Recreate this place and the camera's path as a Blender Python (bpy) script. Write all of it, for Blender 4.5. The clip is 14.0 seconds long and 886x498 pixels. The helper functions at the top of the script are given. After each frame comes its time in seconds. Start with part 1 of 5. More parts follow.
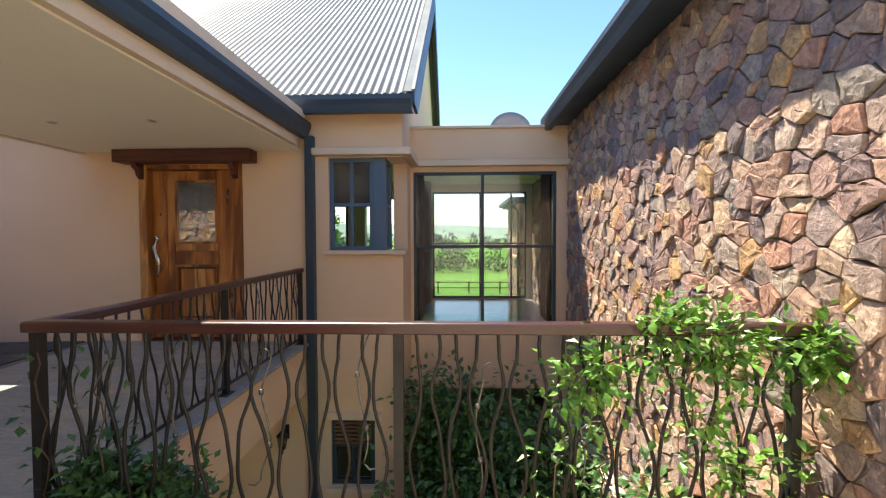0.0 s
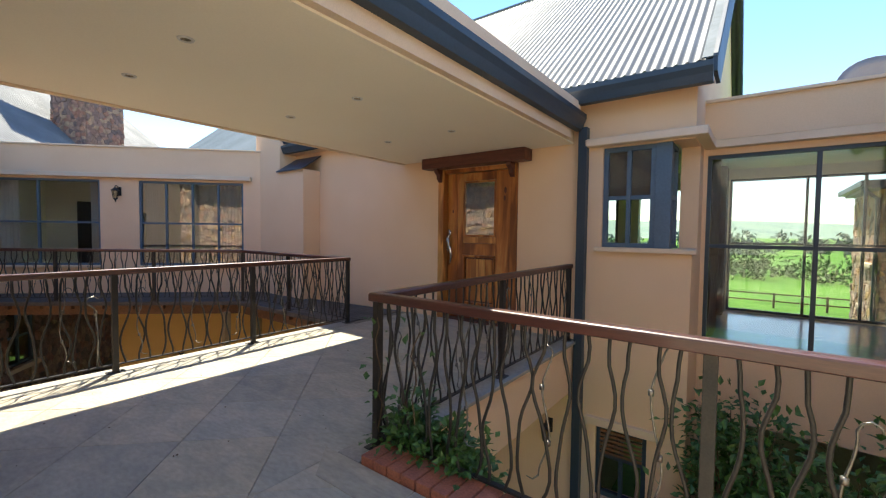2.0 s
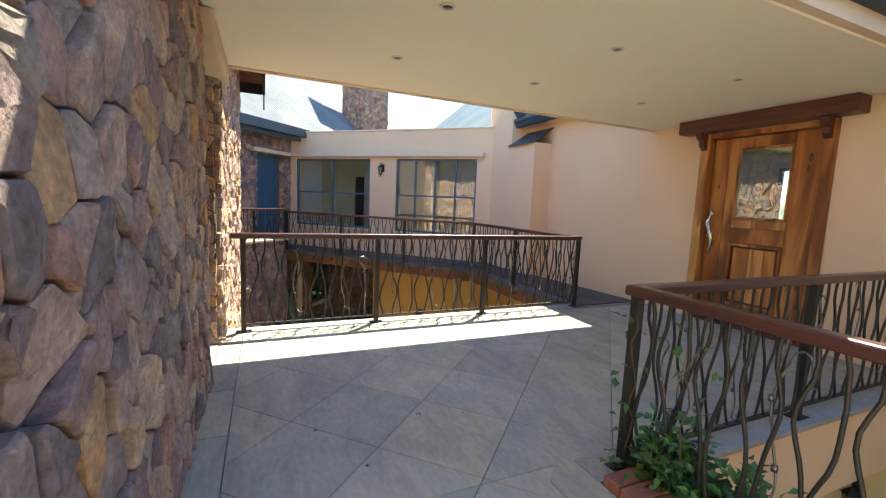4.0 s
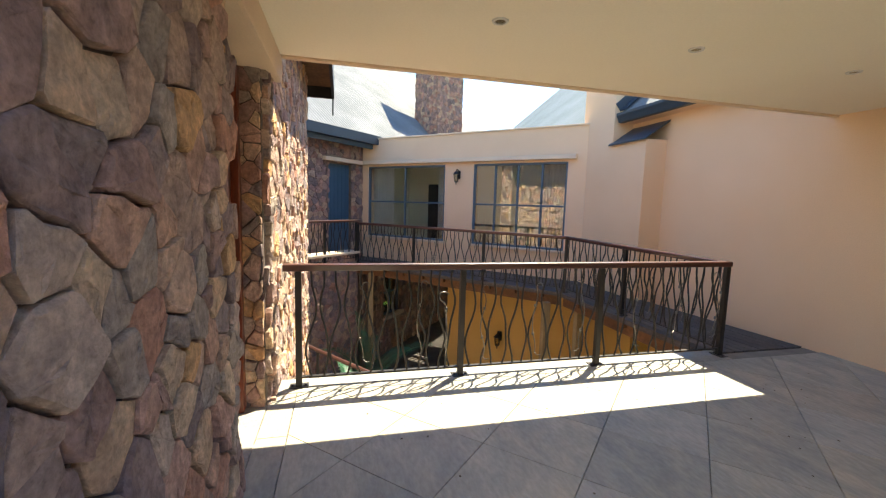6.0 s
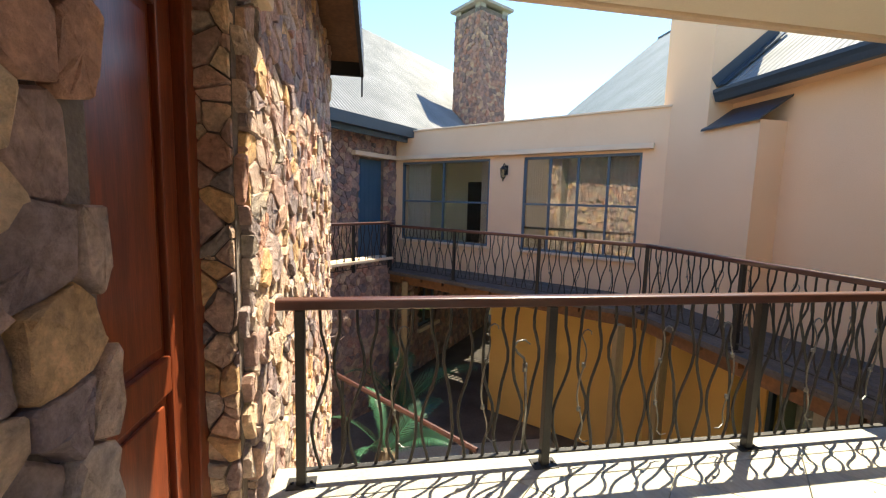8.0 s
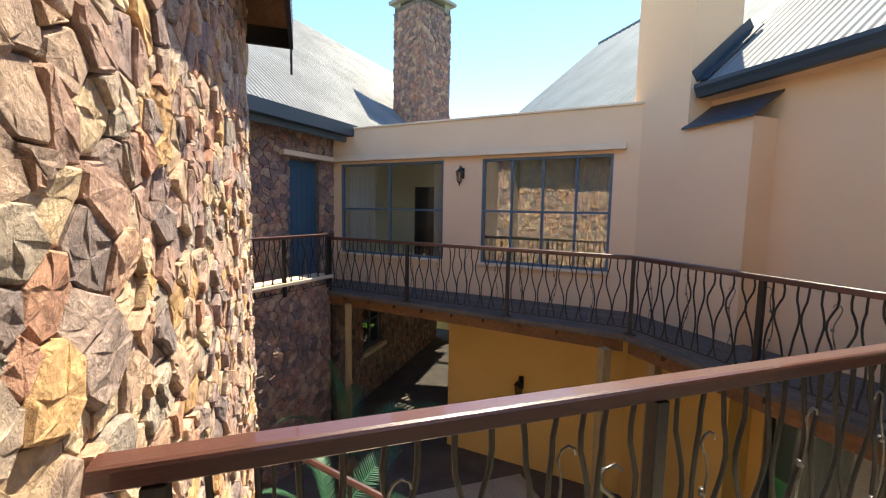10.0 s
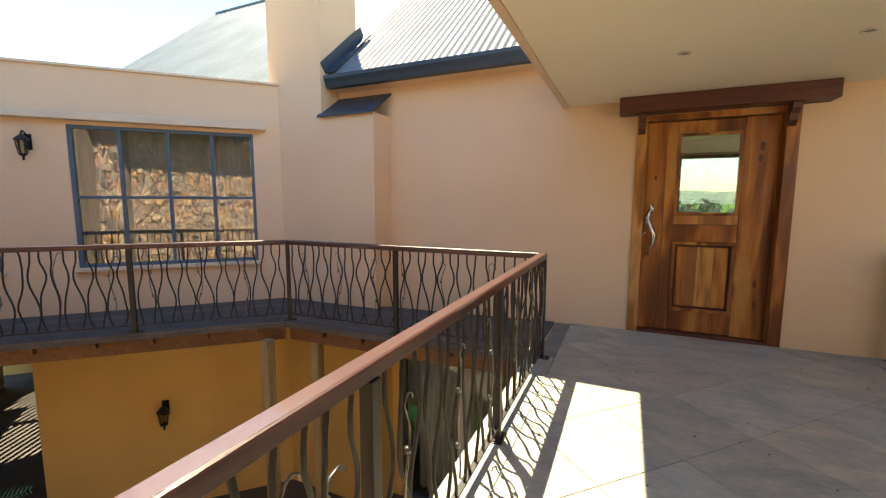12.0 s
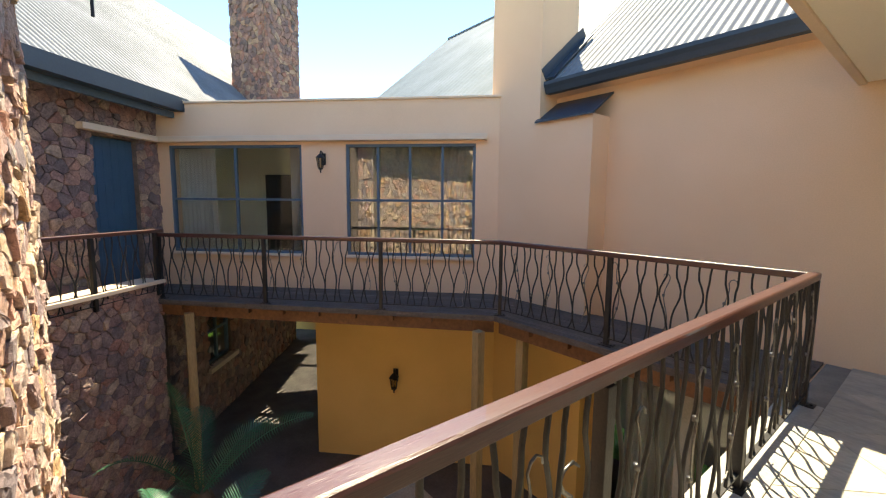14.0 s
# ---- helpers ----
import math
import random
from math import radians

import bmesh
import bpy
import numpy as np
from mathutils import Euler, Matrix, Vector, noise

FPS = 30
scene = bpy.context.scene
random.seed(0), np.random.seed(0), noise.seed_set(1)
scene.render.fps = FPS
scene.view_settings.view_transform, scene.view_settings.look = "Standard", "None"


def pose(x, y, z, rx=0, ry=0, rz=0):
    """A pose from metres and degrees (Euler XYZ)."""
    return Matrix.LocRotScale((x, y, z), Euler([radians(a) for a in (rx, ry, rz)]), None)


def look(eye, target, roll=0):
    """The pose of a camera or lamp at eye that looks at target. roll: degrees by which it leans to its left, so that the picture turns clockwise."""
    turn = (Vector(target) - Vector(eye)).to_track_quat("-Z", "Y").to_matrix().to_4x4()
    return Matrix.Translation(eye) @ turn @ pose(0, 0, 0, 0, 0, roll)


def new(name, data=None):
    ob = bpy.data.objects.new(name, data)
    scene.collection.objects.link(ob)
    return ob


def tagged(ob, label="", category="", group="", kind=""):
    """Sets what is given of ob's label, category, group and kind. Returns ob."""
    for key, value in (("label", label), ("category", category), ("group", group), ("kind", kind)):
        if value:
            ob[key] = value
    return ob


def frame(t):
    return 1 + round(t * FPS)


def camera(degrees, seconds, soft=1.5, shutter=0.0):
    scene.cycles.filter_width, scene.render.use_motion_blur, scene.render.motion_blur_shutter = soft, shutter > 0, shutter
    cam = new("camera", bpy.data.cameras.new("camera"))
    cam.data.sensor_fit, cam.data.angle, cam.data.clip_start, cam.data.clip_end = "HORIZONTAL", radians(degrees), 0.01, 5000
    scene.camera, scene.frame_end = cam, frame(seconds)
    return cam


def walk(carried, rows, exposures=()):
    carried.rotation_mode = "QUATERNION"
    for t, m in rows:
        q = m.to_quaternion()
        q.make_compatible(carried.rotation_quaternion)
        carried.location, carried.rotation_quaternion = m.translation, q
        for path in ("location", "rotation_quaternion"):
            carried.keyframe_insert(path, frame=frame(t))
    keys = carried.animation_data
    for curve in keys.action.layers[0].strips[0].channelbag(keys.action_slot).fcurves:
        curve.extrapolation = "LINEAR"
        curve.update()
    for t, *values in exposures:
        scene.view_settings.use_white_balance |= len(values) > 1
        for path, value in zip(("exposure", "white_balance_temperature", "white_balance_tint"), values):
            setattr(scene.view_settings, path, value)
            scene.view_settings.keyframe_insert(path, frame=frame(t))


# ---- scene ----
cam = camera(94.0, 14.0, soft=1.2)
PATH = [
    (0, (-1.262, 0.174, 1.417), (-1.334, 2.172, 1.36), -0.2),
    (0.5, (-1.311, 0.205, 1.398), (-1.635, 2.178, 1.343), -0.4),
    (1, (-1.347, 0.224, 1.413), (-1.972, 2.123, 1.35), -0.2),
    (1.5, (-1.397, 0.266, 1.411), (-2.326, 2.036, 1.344), 0.1),
    (2, (-1.430, 0.285, 1.403), (-2.635, 1.879, 1.323), 0.7),
    (2.5, (-1.470, 0.316, 1.396), (-2.905, 1.705, 1.287), 1.4),
    (3, (-1.518, 0.312, 1.403), (-3.126, 1.490, 1.246), 2.1),
    (3.5, (-1.604, 0.330, 1.395), (-3.337, 1.307, 1.198), 2.5),
    (4, (-1.834, 0.362, 1.395), (-3.655, 1.159, 1.171), 2.5),
    (6.5, (-3.283, 0.560, 1.534), (-5.219, 1.012, 1.319), 1.6),
    (7, (-3.637, 0.611, 1.527), (-5.584, 1.013, 1.307), 1.6),
    (7.5, (-3.923, 0.578, 1.515), (-5.882, 0.910, 1.29), 1.6),
    (10, (-5.379, 0.483, 1.54), (-7.266, 1.117, 1.351), 1.0),
    (10.5, (-5.583, 0.498, 1.54), (-7.341, 1.431, 1.341), 0.8),
    (11, (-5.709, 0.525, 1.494), (-7.227, 1.811, 1.289), 0.6),
    (11.5, (-5.722, 0.517, 1.492), (-6.898, 2.119, 1.268), 0.4),
    (12, (-5.667, 0.538, 1.485), (-6.476, 2.353, 1.256), 0.1),
    (12.5, (-5.603, 0.546, 1.472), (-6.171, 2.450, 1.248), -0.4),
    (13, (-5.601, 0.522, 1.489), (-6.310, 2.377, 1.26), -0.8),
    (13.5, (-5.672, 0.468, 1.488), (-6.840, 2.076, 1.264), -0.4),
    (14, (-5.728, 0.406, 1.491), (-7.283, 1.646, 1.271), 0.5),
]
EXPOSURE = 1.5
walk(cam, [(t, look(eye, target, roll)) for t, eye, target, roll in PATH], exposures=((0, 2.0, 7000, 8), (1.5, 2.02, 7000, 7), (4, 2.65, 6900, 0), (6.5, 2.5, 7500, 4), (7.5, 2.4, 7500, 4), (10, 2.2, 7500, 5), (10.5, 2.1, 7500, 5), (11.5, 2.42, 7900, 4), (12.5, 2.56, 8500, 3), (14, 2.4, 7700, 4)))

# ---- world, sun, exposure ----
SUN = Vector((-0.35, 0.41, 1.0)).normalized()
world = bpy.data.worlds.new("sky_world")
scene.world = world
world.use_nodes = True
wn = world.node_tree
sky = wn.nodes.new("ShaderNodeTexSky")
sky.sky_type, sky.sun_disc = "NISHITA", False
sky.sun_elevation, sky.sun_rotation = math.asin(SUN.z), math.atan2(SUN.x, SUN.y)
sky.air_density, sky.dust_density, sky.ozone_density = 1.2, 0.0, 3.6
blue = wn.nodes.new("ShaderNodeHueSaturation")
blue.inputs["Hue"].default_value, blue.inputs["Saturation"].default_value = 0.509, 1.16
wn.links.new(sky.outputs[0], blue.inputs["Color"])
wn.links.new(blue.outputs[0], wn.nodes["Background"].inputs[0])
wn.nodes["Background"].inputs[1].default_value = 0.085
lamp_data = bpy.data.lights.new("sun", "SUN")
lamp_data.energy, lamp_data.angle, lamp_data.color = 3.0, radians(0.5), (1.0, 0.94, 0.83)
sun = new("sun", lamp_data)
sun.matrix_basis = look(SUN * 40, (0, 0, 0))
scene.view_settings.exposure = EXPOSURE


# ---- materials ----
def mat(name, a, b=None, rough=0.7, metal=0.0, scale=3.0, fine=60.0, bump=0.2, spread=0.12, stretch=(1, 1, 1), local=False,
        pick="", ramp=(), spec=0.5, bump_dist=0.01, coat=0.0, distort=0.0, detail=4.0):
    """A surface with two scales of variation. pick: 'object' or 'island' chooses its colour from ramp."""
    m = bpy.data.materials.new(name)
    m.use_nodes = True
    nt = m.node_tree
    nd, ln = nt.nodes, nt.links
    bsdf = nd["Principled BSDF"]
    bsdf.inputs["Metallic"].default_value = metal
    bsdf.inputs["Specular IOR Level"].default_value = spec
    bsdf.inputs["Coat Weight"].default_value = coat
    if local:
        src = nd.new("ShaderNodeTexCoord").outputs["Object"]
    else:
        src = nd.new("ShaderNodeNewGeometry").outputs["Position"]
    mp = nd.new("ShaderNodeMapping")
    mp.inputs["Scale"].default_value = stretch
    ln.new(src, mp.inputs["Vector"])
    n1, n2 = nd.new("ShaderNodeTexNoise"), nd.new("ShaderNodeTexNoise")
    n1.inputs["Scale"].default_value, n1.inputs["Detail"].default_value, n1.inputs["Distortion"].default_value = scale, 5, distort
    n2.inputs["Scale"].default_value, n2.inputs["Detail"].default_value, n2.inputs["Roughness"].default_value = fine, detail, 0.5 if detail < 6 else 0.68
    for n in (n1, n2):
        ln.new(mp.outputs[0], n.inputs["Vector"])
    b = b or tuple(c * 0.8 for c in a)
    mix = nd.new("ShaderNodeMix")
    mix.data_type = "RGBA"
    mix.inputs[6].default_value, mix.inputs[7].default_value = (*a, 1), (*b, 1)
    sharp = nd.new("ShaderNodeMapRange")
    sharp.inputs[1].default_value, sharp.inputs[2].default_value = 0.35, 0.65
    ln.new(n1.outputs[0], sharp.inputs[0])
    ln.new(sharp.outputs[0], mix.inputs[0])
    colour = mix.outputs[2]
    if pick:
        if pick == "object":
            rnd = nd.new("ShaderNodeObjectInfo").outputs["Random"]
        else:
            rnd = nd.new("ShaderNodeNewGeometry").outputs["Random Per Island"]
        cr = nd.new("ShaderNodeValToRGB")
        cr.color_ramp.interpolation = "CONSTANT"
        while len(cr.color_ramp.elements) < len(ramp):
            cr.color_ramp.elements.new(0.5)
        for i, c in enumerate(ramp):
            cr.color_ramp.elements[i].position, cr.color_ramp.elements[i].color = i / len(ramp), (*c, 1)
        ln.new(rnd, cr.inputs[0])
        mul = nd.new("ShaderNodeMix")
        mul.data_type, mul.blend_type = "RGBA", "MULTIPLY"
        mul.inputs[0].default_value = 1
        ln.new(cr.outputs[0], mul.inputs[6])
        ln.new(colour, mul.inputs[7])
        colour = mul.outputs[2]
    hsv = nd.new("ShaderNodeHueSaturation")
    val = nd.new("ShaderNodeMapRange")
    val.inputs[1].default_value, val.inputs[2].default_value = 0.3, 0.7
    val.inputs[3].default_value, val.inputs[4].default_value = 1 - spread, 1 + spread
    ln.new(n2.outputs[0], val.inputs[0])
    ln.new(val.outputs[0], hsv.inputs["Value"])
    ln.new(colour, hsv.inputs["Color"])
    ln.new(hsv.outputs[0], bsdf.inputs["Base Color"])
    rr = nd.new("ShaderNodeMapRange")
    rr.inputs[3].default_value, rr.inputs[4].default_value = max(rough - 0.12, 0.02), min(rough + 0.12, 1)
    ln.new(n1.outputs[0], rr.inputs[0])
    ln.new(rr.outputs[0], bsdf.inputs["Roughness"])
    if bump:
        bp = nd.new("ShaderNodeBump")
        bp.inputs["Strength"].default_value, bp.inputs["Distance"].default_value = bump, bump_dist
        ln.new(n2.outputs[0], bp.inputs["Height"])
        ln.new(bp.outputs[0], bsdf.inputs["Normal"])
    return m


def glass_mat(name, tint=(1, 1, 1), ior=1.5):
    m = bpy.data.materials.new(name)
    m.use_nodes = True
    nd, ln = m.node_tree.nodes, m.node_tree.links
    clear, gloss = nd.new("ShaderNodeBsdfTransparent"), nd.new("ShaderNodeBsdfGlossy")
    clear.inputs[0].default_value = (*tint, 1)
    gloss.inputs["Roughness"].default_value = 0.01
    lw, steep, fr = nd.new("ShaderNodeLayerWeight"), nd.new("ShaderNodeMath"), nd.new("ShaderNodeMapRange")
    lw.inputs[0].default_value = 0.5
    steep.operation, steep.inputs[1].default_value = "POWER", 5
    ln.new(lw.outputs["Facing"], steep.inputs[0])
    ln.new(steep.outputs[0], fr.inputs[0])
    fr.inputs[3].default_value, fr.inputs[4].default_value = ((ior - 1) / (ior + 1)) ** 2, 0.9
    mix = nd.new("ShaderNodeMixShader")
    ln.new(fr.outputs[0], mix.inputs[0])
    ln.new(clear.outputs[0], mix.inputs[1])
    ln.new(gloss.outputs[0], mix.inputs[2])
    ln.new(mix.outputs[0], nd["Material Output"].inputs[0])
    return m


STONES = ((0.594, 0.385, 0.286), (0.407, 0.314, 0.281), (0.638, 0.462, 0.314), (0.572, 0.407, 0.314), (0.297, 0.237, 0.226), (0.671, 0.517, 0.363), (0.561, 0.319, 0.231),
          (0.484, 0.358, 0.292), (0.605, 0.429, 0.319), (0.440, 0.297, 0.253), (0.550, 0.435, 0.352), (0.660, 0.418, 0.220), (0.429, 0.363, 0.308), (0.341, 0.253, 0.237), (0.528, 0.347, 0.286))
GREYS = ((0.407, 0.380, 0.314), (0.363, 0.341, 0.286), (0.451, 0.413, 0.341), (0.391, 0.352, 0.286), (0.413, 0.391, 0.336), (0.457, 0.407, 0.314), (0.374, 0.363, 0.319))
PLANKS = ((0.10, 0.088, 0.08), (0.085, 0.075, 0.07), (0.12, 0.105, 0.095), (0.095, 0.08, 0.07))
M_PLASTER = mat("plaster", (0.80, 0.575, 0.38), (0.765, 0.54, 0.35), 0.9, scale=0.9, fine=90, bump=0.25, spread=0.04, spec=0.2, bump_dist=0.004)
M_OCHRE = mat("ochre_plaster", (0.68, 0.42, 0.15), (0.62, 0.38, 0.13), 0.9, scale=1.1, fine=90, bump=0.25, spread=0.05, spec=0.2, bump_dist=0.004)
M_SOFFIT = mat("soffit_paint", (0.88, 0.81, 0.67), (0.86, 0.785, 0.645), 0.9, scale=0.7, fine=70, bump=0.1, spread=0.02, spec=0.2, bump_dist=0.003)
M_TRIM = mat("trim_plaster", (0.76, 0.60, 0.44), (0.70, 0.54, 0.39), 0.9, scale=2, fine=90, bump=0.2, spread=0.04, spec=0.2, bump_dist=0.004)
M_STONE = mat("rubble_stone", (1.15, 1.1, 1.05), (0.72, 0.70, 0.72), 0.88, scale=7, fine=34, detail=9, bump=1.0, spread=0.36, pick="object", ramp=STONES, spec=0.25, bump_dist=0.022)
M_STONE_JOINED = mat("rubble_stone_joined", (1.15, 1.1, 1.05), (0.72, 0.70, 0.72), 0.88, scale=7, fine=34, detail=9, bump=1.0, spread=0.36, pick="island", ramp=STONES, spec=0.25, bump_dist=0.022)
RED_SHADED_STONES = ((0.42, 0.26, 0.20), (0.28, 0.205, 0.19), (0.44, 0.31, 0.225), (0.38, 0.26, 0.21), (0.21, 0.165, 0.16), (0.46, 0.34, 0.25), (0.38, 0.21, 0.165), (0.33, 0.235, 0.20), (0.30, 0.20, 0.18), (0.25, 0.18, 0.17), (0.36, 0.23, 0.195))
M_STONE_RED_SHADED = mat("purple_shaded_stone", (1.15, 1.1, 1.05), (0.72, 0.70, 0.72), 0.88, scale=7, fine=34, detail=9, bump=1.0, spread=0.36, pick="object", ramp=RED_SHADED_STONES, spec=0.25, bump_dist=0.022)
M_STONE_RED_SHADED_JOINED = mat("purple_shaded_stone_joined", (1.15, 1.1, 1.05), (0.72, 0.70, 0.72), 0.88, scale=7, fine=34, detail=9, bump=1.0, spread=0.36, pick="island", ramp=RED_SHADED_STONES, spec=0.25, bump_dist=0.022)
M_MORTAR = mat("recessed_mortar", (0.20, 0.15, 0.12), (0.13, 0.10, 0.08), 0.95, scale=8, fine=60, bump=0.6, spread=0.2)
M_TILE = mat("slate_tile", (1.10, 1.07, 1.0), (0.80, 0.83, 0.84), 0.58, scale=2.2, fine=17, bump=0.5, spread=0.12, distort=0.8, pick="object", ramp=GREYS, bump_dist=0.008, stretch=(1, 2.2, 1))
M_TILE_BASE = mat("tile_joint", (0.22, 0.205, 0.17), None, 0.9, scale=6, bump=0.2)
M_COPING = mat("grey_coping", (0.36, 0.34, 0.29), (0.28, 0.27, 0.24), 0.75, scale=3, fine=40, bump=0.3)
M_BRICK = mat("red_brick", (0.34, 0.12, 0.075), (0.27, 0.10, 0.07), 0.85, scale=9, fine=70, bump=0.5, spread=0.2)
M_BLUE = mat("blue_paint", (0.030, 0.050, 0.072), (0.026, 0.044, 0.064), 0.45, scale=2, fine=40, bump=0.05, spread=0.08)
M_BLUE_LIGHT = mat("blue_window_paint", (0.085, 0.138, 0.195), (0.075, 0.122, 0.172), 0.5, scale=2, fine=40, bump=0.05, spread=0.08)
M_BLUE_DOOR = mat("blue_door_paint", (0.038, 0.098, 0.160), (0.033, 0.085, 0.14), 0.5, scale=2, fine=40, bump=0.06, spread=0.08)
M_IRON = mat("wrought_iron", (0.030, 0.029, 0.028), (0.045, 0.040, 0.036), 0.5, metal=0.5, scale=9, fine=120, bump=0.15, spread=0.2)
M_TENDRIL = mat("worn_steel", (0.26, 0.25, 0.23), (0.12, 0.11, 0.10), 0.35, metal=0.9, scale=14, fine=120, bump=0.1, spread=0.2)
M_RAIL = mat("handrail_wood", (0.082, 0.028, 0.020), (0.060, 0.021, 0.016), 0.36, coat=0.5, scale=5, fine=60, bump=0.25, spread=0.16, stretch=(0.35, 6, 6), local=True, bump_dist=0.004)


def plank_mat(name, tones, rough=0.34):
    """Oiled timber: flowing rings along the board, each board cut from another place, with fine pores."""
    m = bpy.data.materials.new(name)
    m.use_nodes = True
    nd, ln = m.node_tree.nodes, m.node_tree.links
    bsdf = nd["Principled BSDF"]
    src = nd.new("ShaderNodeNewGeometry").outputs["Position"]
    shift = nd.new("ShaderNodeVectorMath")
    shift.operation = "SCALE"
    shift.inputs[0].default_value = (7.3, 3.1, 11.7)
    ln.new(nd.new("ShaderNodeObjectInfo").outputs["Random"], shift.inputs[3])
    add = nd.new("ShaderNodeVectorMath")
    ln.new(src, add.inputs[0])
    ln.new(shift.outputs[0], add.inputs[1])
    mp = nd.new("ShaderNodeMapping")
    mp.inputs["Scale"].default_value = (1, 1, 0.16)
    ln.new(add.outputs[0], mp.inputs["Vector"])
    flow = nd.new("ShaderNodeTexNoise")
    flow.inputs["Scale"].default_value, flow.inputs["Detail"].default_value, flow.inputs["Distortion"].default_value = 4.2, 2.5, 0.9
    ln.new(mp.outputs[0], flow.inputs["Vector"])
    rings = nd.new("ShaderNodeMath")
    rings.operation = "MULTIPLY"
    rings.inputs[1].default_value = 26
    ln.new(flow.outputs[0], rings.inputs[0])
    wave = nd.new("ShaderNodeMath")
    wave.operation = "SINE"
    ln.new(rings.outputs[0], wave.inputs[0])
    cr = nd.new("ShaderNodeValToRGB")
    while len(cr.color_ramp.elements) < len(tones):
        cr.color_ramp.elements.new(0.5)
    for i, (at, c) in enumerate(tones):
        cr.color_ramp.elements[i].position, cr.color_ramp.elements[i].color = at, (*c, 1)
    ln.new(flow.outputs[0], cr.inputs[0])
    pores = nd.new("ShaderNodeTexNoise")
    pores.inputs["Scale"].default_value, pores.inputs["Detail"].default_value = 120, 3
    pm = nd.new("ShaderNodeMapping")
    pm.inputs["Scale"].default_value = (1, 1, 0.05)
    ln.new(add.outputs[0], pm.inputs["Vector"])
    ln.new(pm.outputs[0], pores.inputs["Vector"])
    v1, v2, vs = nd.new("ShaderNodeMapRange"), nd.new("ShaderNodeMapRange"), nd.new("ShaderNodeMath")
    v1.inputs[1].default_value, v1.inputs[2].default_value, v1.inputs[3].default_value, v1.inputs[4].default_value = -1, 1, 0.80, 1.14
    v2.inputs[1].default_value, v2.inputs[2].default_value, v2.inputs[3].default_value, v2.inputs[4].default_value = 0.3, 0.7, 0.85, 1.12
    vs.operation = "MULTIPLY"
    ln.new(wave.outputs[0], v1.inputs[0])
    ln.new(pores.outputs[0], v2.inputs[0])
    ln.new(v1.outputs[0], vs.inputs[0])
    ln.new(v2.outputs[0], vs.inputs[1])
    hsv = nd.new("ShaderNodeHueSaturation")
    ln.new(vs.outputs[0], hsv.inputs["Value"])
    ln.new(cr.outputs[0], hsv.inputs["Color"])
    ln.new(hsv.outputs[0], bsdf.inputs["Base Color"])
    bsdf.inputs["Roughness"].default_value = rough
    bp = nd.new("ShaderNodeBump")
    bp.inputs["Strength"].default_value, bp.inputs["Distance"].default_value = 0.15, 0.002
    ln.new(pores.outputs[0], bp.inputs["Height"])
    ln.new(bp.outputs[0], bsdf.inputs["Normal"])
    return m


M_DOORWOOD = plank_mat("door_wood", ((0.30, (0.12, 0.032, 0.009)), (0.45, (0.25, 0.077, 0.018)), (0.56, (0.38, 0.135, 0.03)), (0.63, (0.60, 0.28, 0.075))))
M_POSTWOOD = mat("post_wood", (0.36, 0.26, 0.13), (0.27, 0.18, 0.085), 0.75, scale=2, fine=22, bump=0.25, spread=0.2, stretch=(4, 4, 0.5), bump_dist=0.005)
M_PALEWOOD = plank_mat("door_sapwood", ((0.30, (0.26, 0.085, 0.022)), (0.45, (0.42, 0.17, 0.045)), (0.60, (0.60, 0.30, 0.09))))
M_LINTEL = mat("lintel_wood", (0.13, 0.040, 0.026), (0.085, 0.027, 0.018), 0.45, scale=2.4, fine=16, bump=0.2, spread=0.25, stretch=(0.8, 9, 9), bump_dist=0.005)
M_REDDOOR = mat("mahogany", (0.21, 0.045, 0.016), (0.13, 0.028, 0.012), 0.33, scale=2.4, fine=16, bump=0.08, spread=0.25, stretch=(9, 9, 0.8), bump_dist=0.003)
M_BEAM = mat("beam_wood", (0.19, 0.088, 0.036), (0.125, 0.055, 0.024), 0.7, scale=2, fine=22, bump=0.25, spread=0.25, bump_dist=0.005)
M_DECK = mat("deck_board", (1.05, 1.05, 1.05), (0.8, 0.8, 0.8), 0.75, scale=3, fine=30, bump=0.3, spread=0.22, pick="object", ramp=PLANKS, bump_dist=0.005)
M_ROOF = mat("galvanised_sheet", (0.180, 0.192, 0.20), (0.140, 0.150, 0.157), 0.6, metal=0.0, scale=1.3, fine=18, bump=0.0, spread=0.08, spec=0.25)
M_ROOF_BLUE = mat("sheet_without_sheen", (0.145, 0.18, 0.198), (0.11, 0.145, 0.162), 0.72, metal=0.0, scale=1.1, fine=18, bump=0.0, spread=0.1, spec=0.25)
M_SILVER = mat("cast_silver", (0.72, 0.71, 0.69), (0.55, 0.54, 0.52), 0.24, metal=1.0, scale=20, fine=80, bump=0.15, spread=0.1)
M_BLACK = mat("black_iron_and_dark_fill", (0.014, 0.014, 0.015), None, 0.5, metal=0.3, scale=10, fine=80, bump=0.1)
M_CURTAIN = mat("curtain_linen", (0.86, 0.82, 0.75), (0.80, 0.76, 0.68), 0.95, scale=4, fine=120, bump=0.15, spread=0.06)
M_DRAPE = mat("brown_drape", (0.30, 0.23, 0.18), (0.22, 0.165, 0.125), 0.95, scale=4, fine=120, bump=0.15, spread=0.1)
M_INNER = mat("inner_wall", (0.84, 0.78, 0.64), None, 0.9, scale=1, fine=50, bump=0.05, spread=0.03)
M_INFLOOR = mat("inner_floor", (0.33, 0.37, 0.40), (0.26, 0.30, 0.33), 0.16, scale=1.5, fine=12, bump=0.02, spread=0.08)
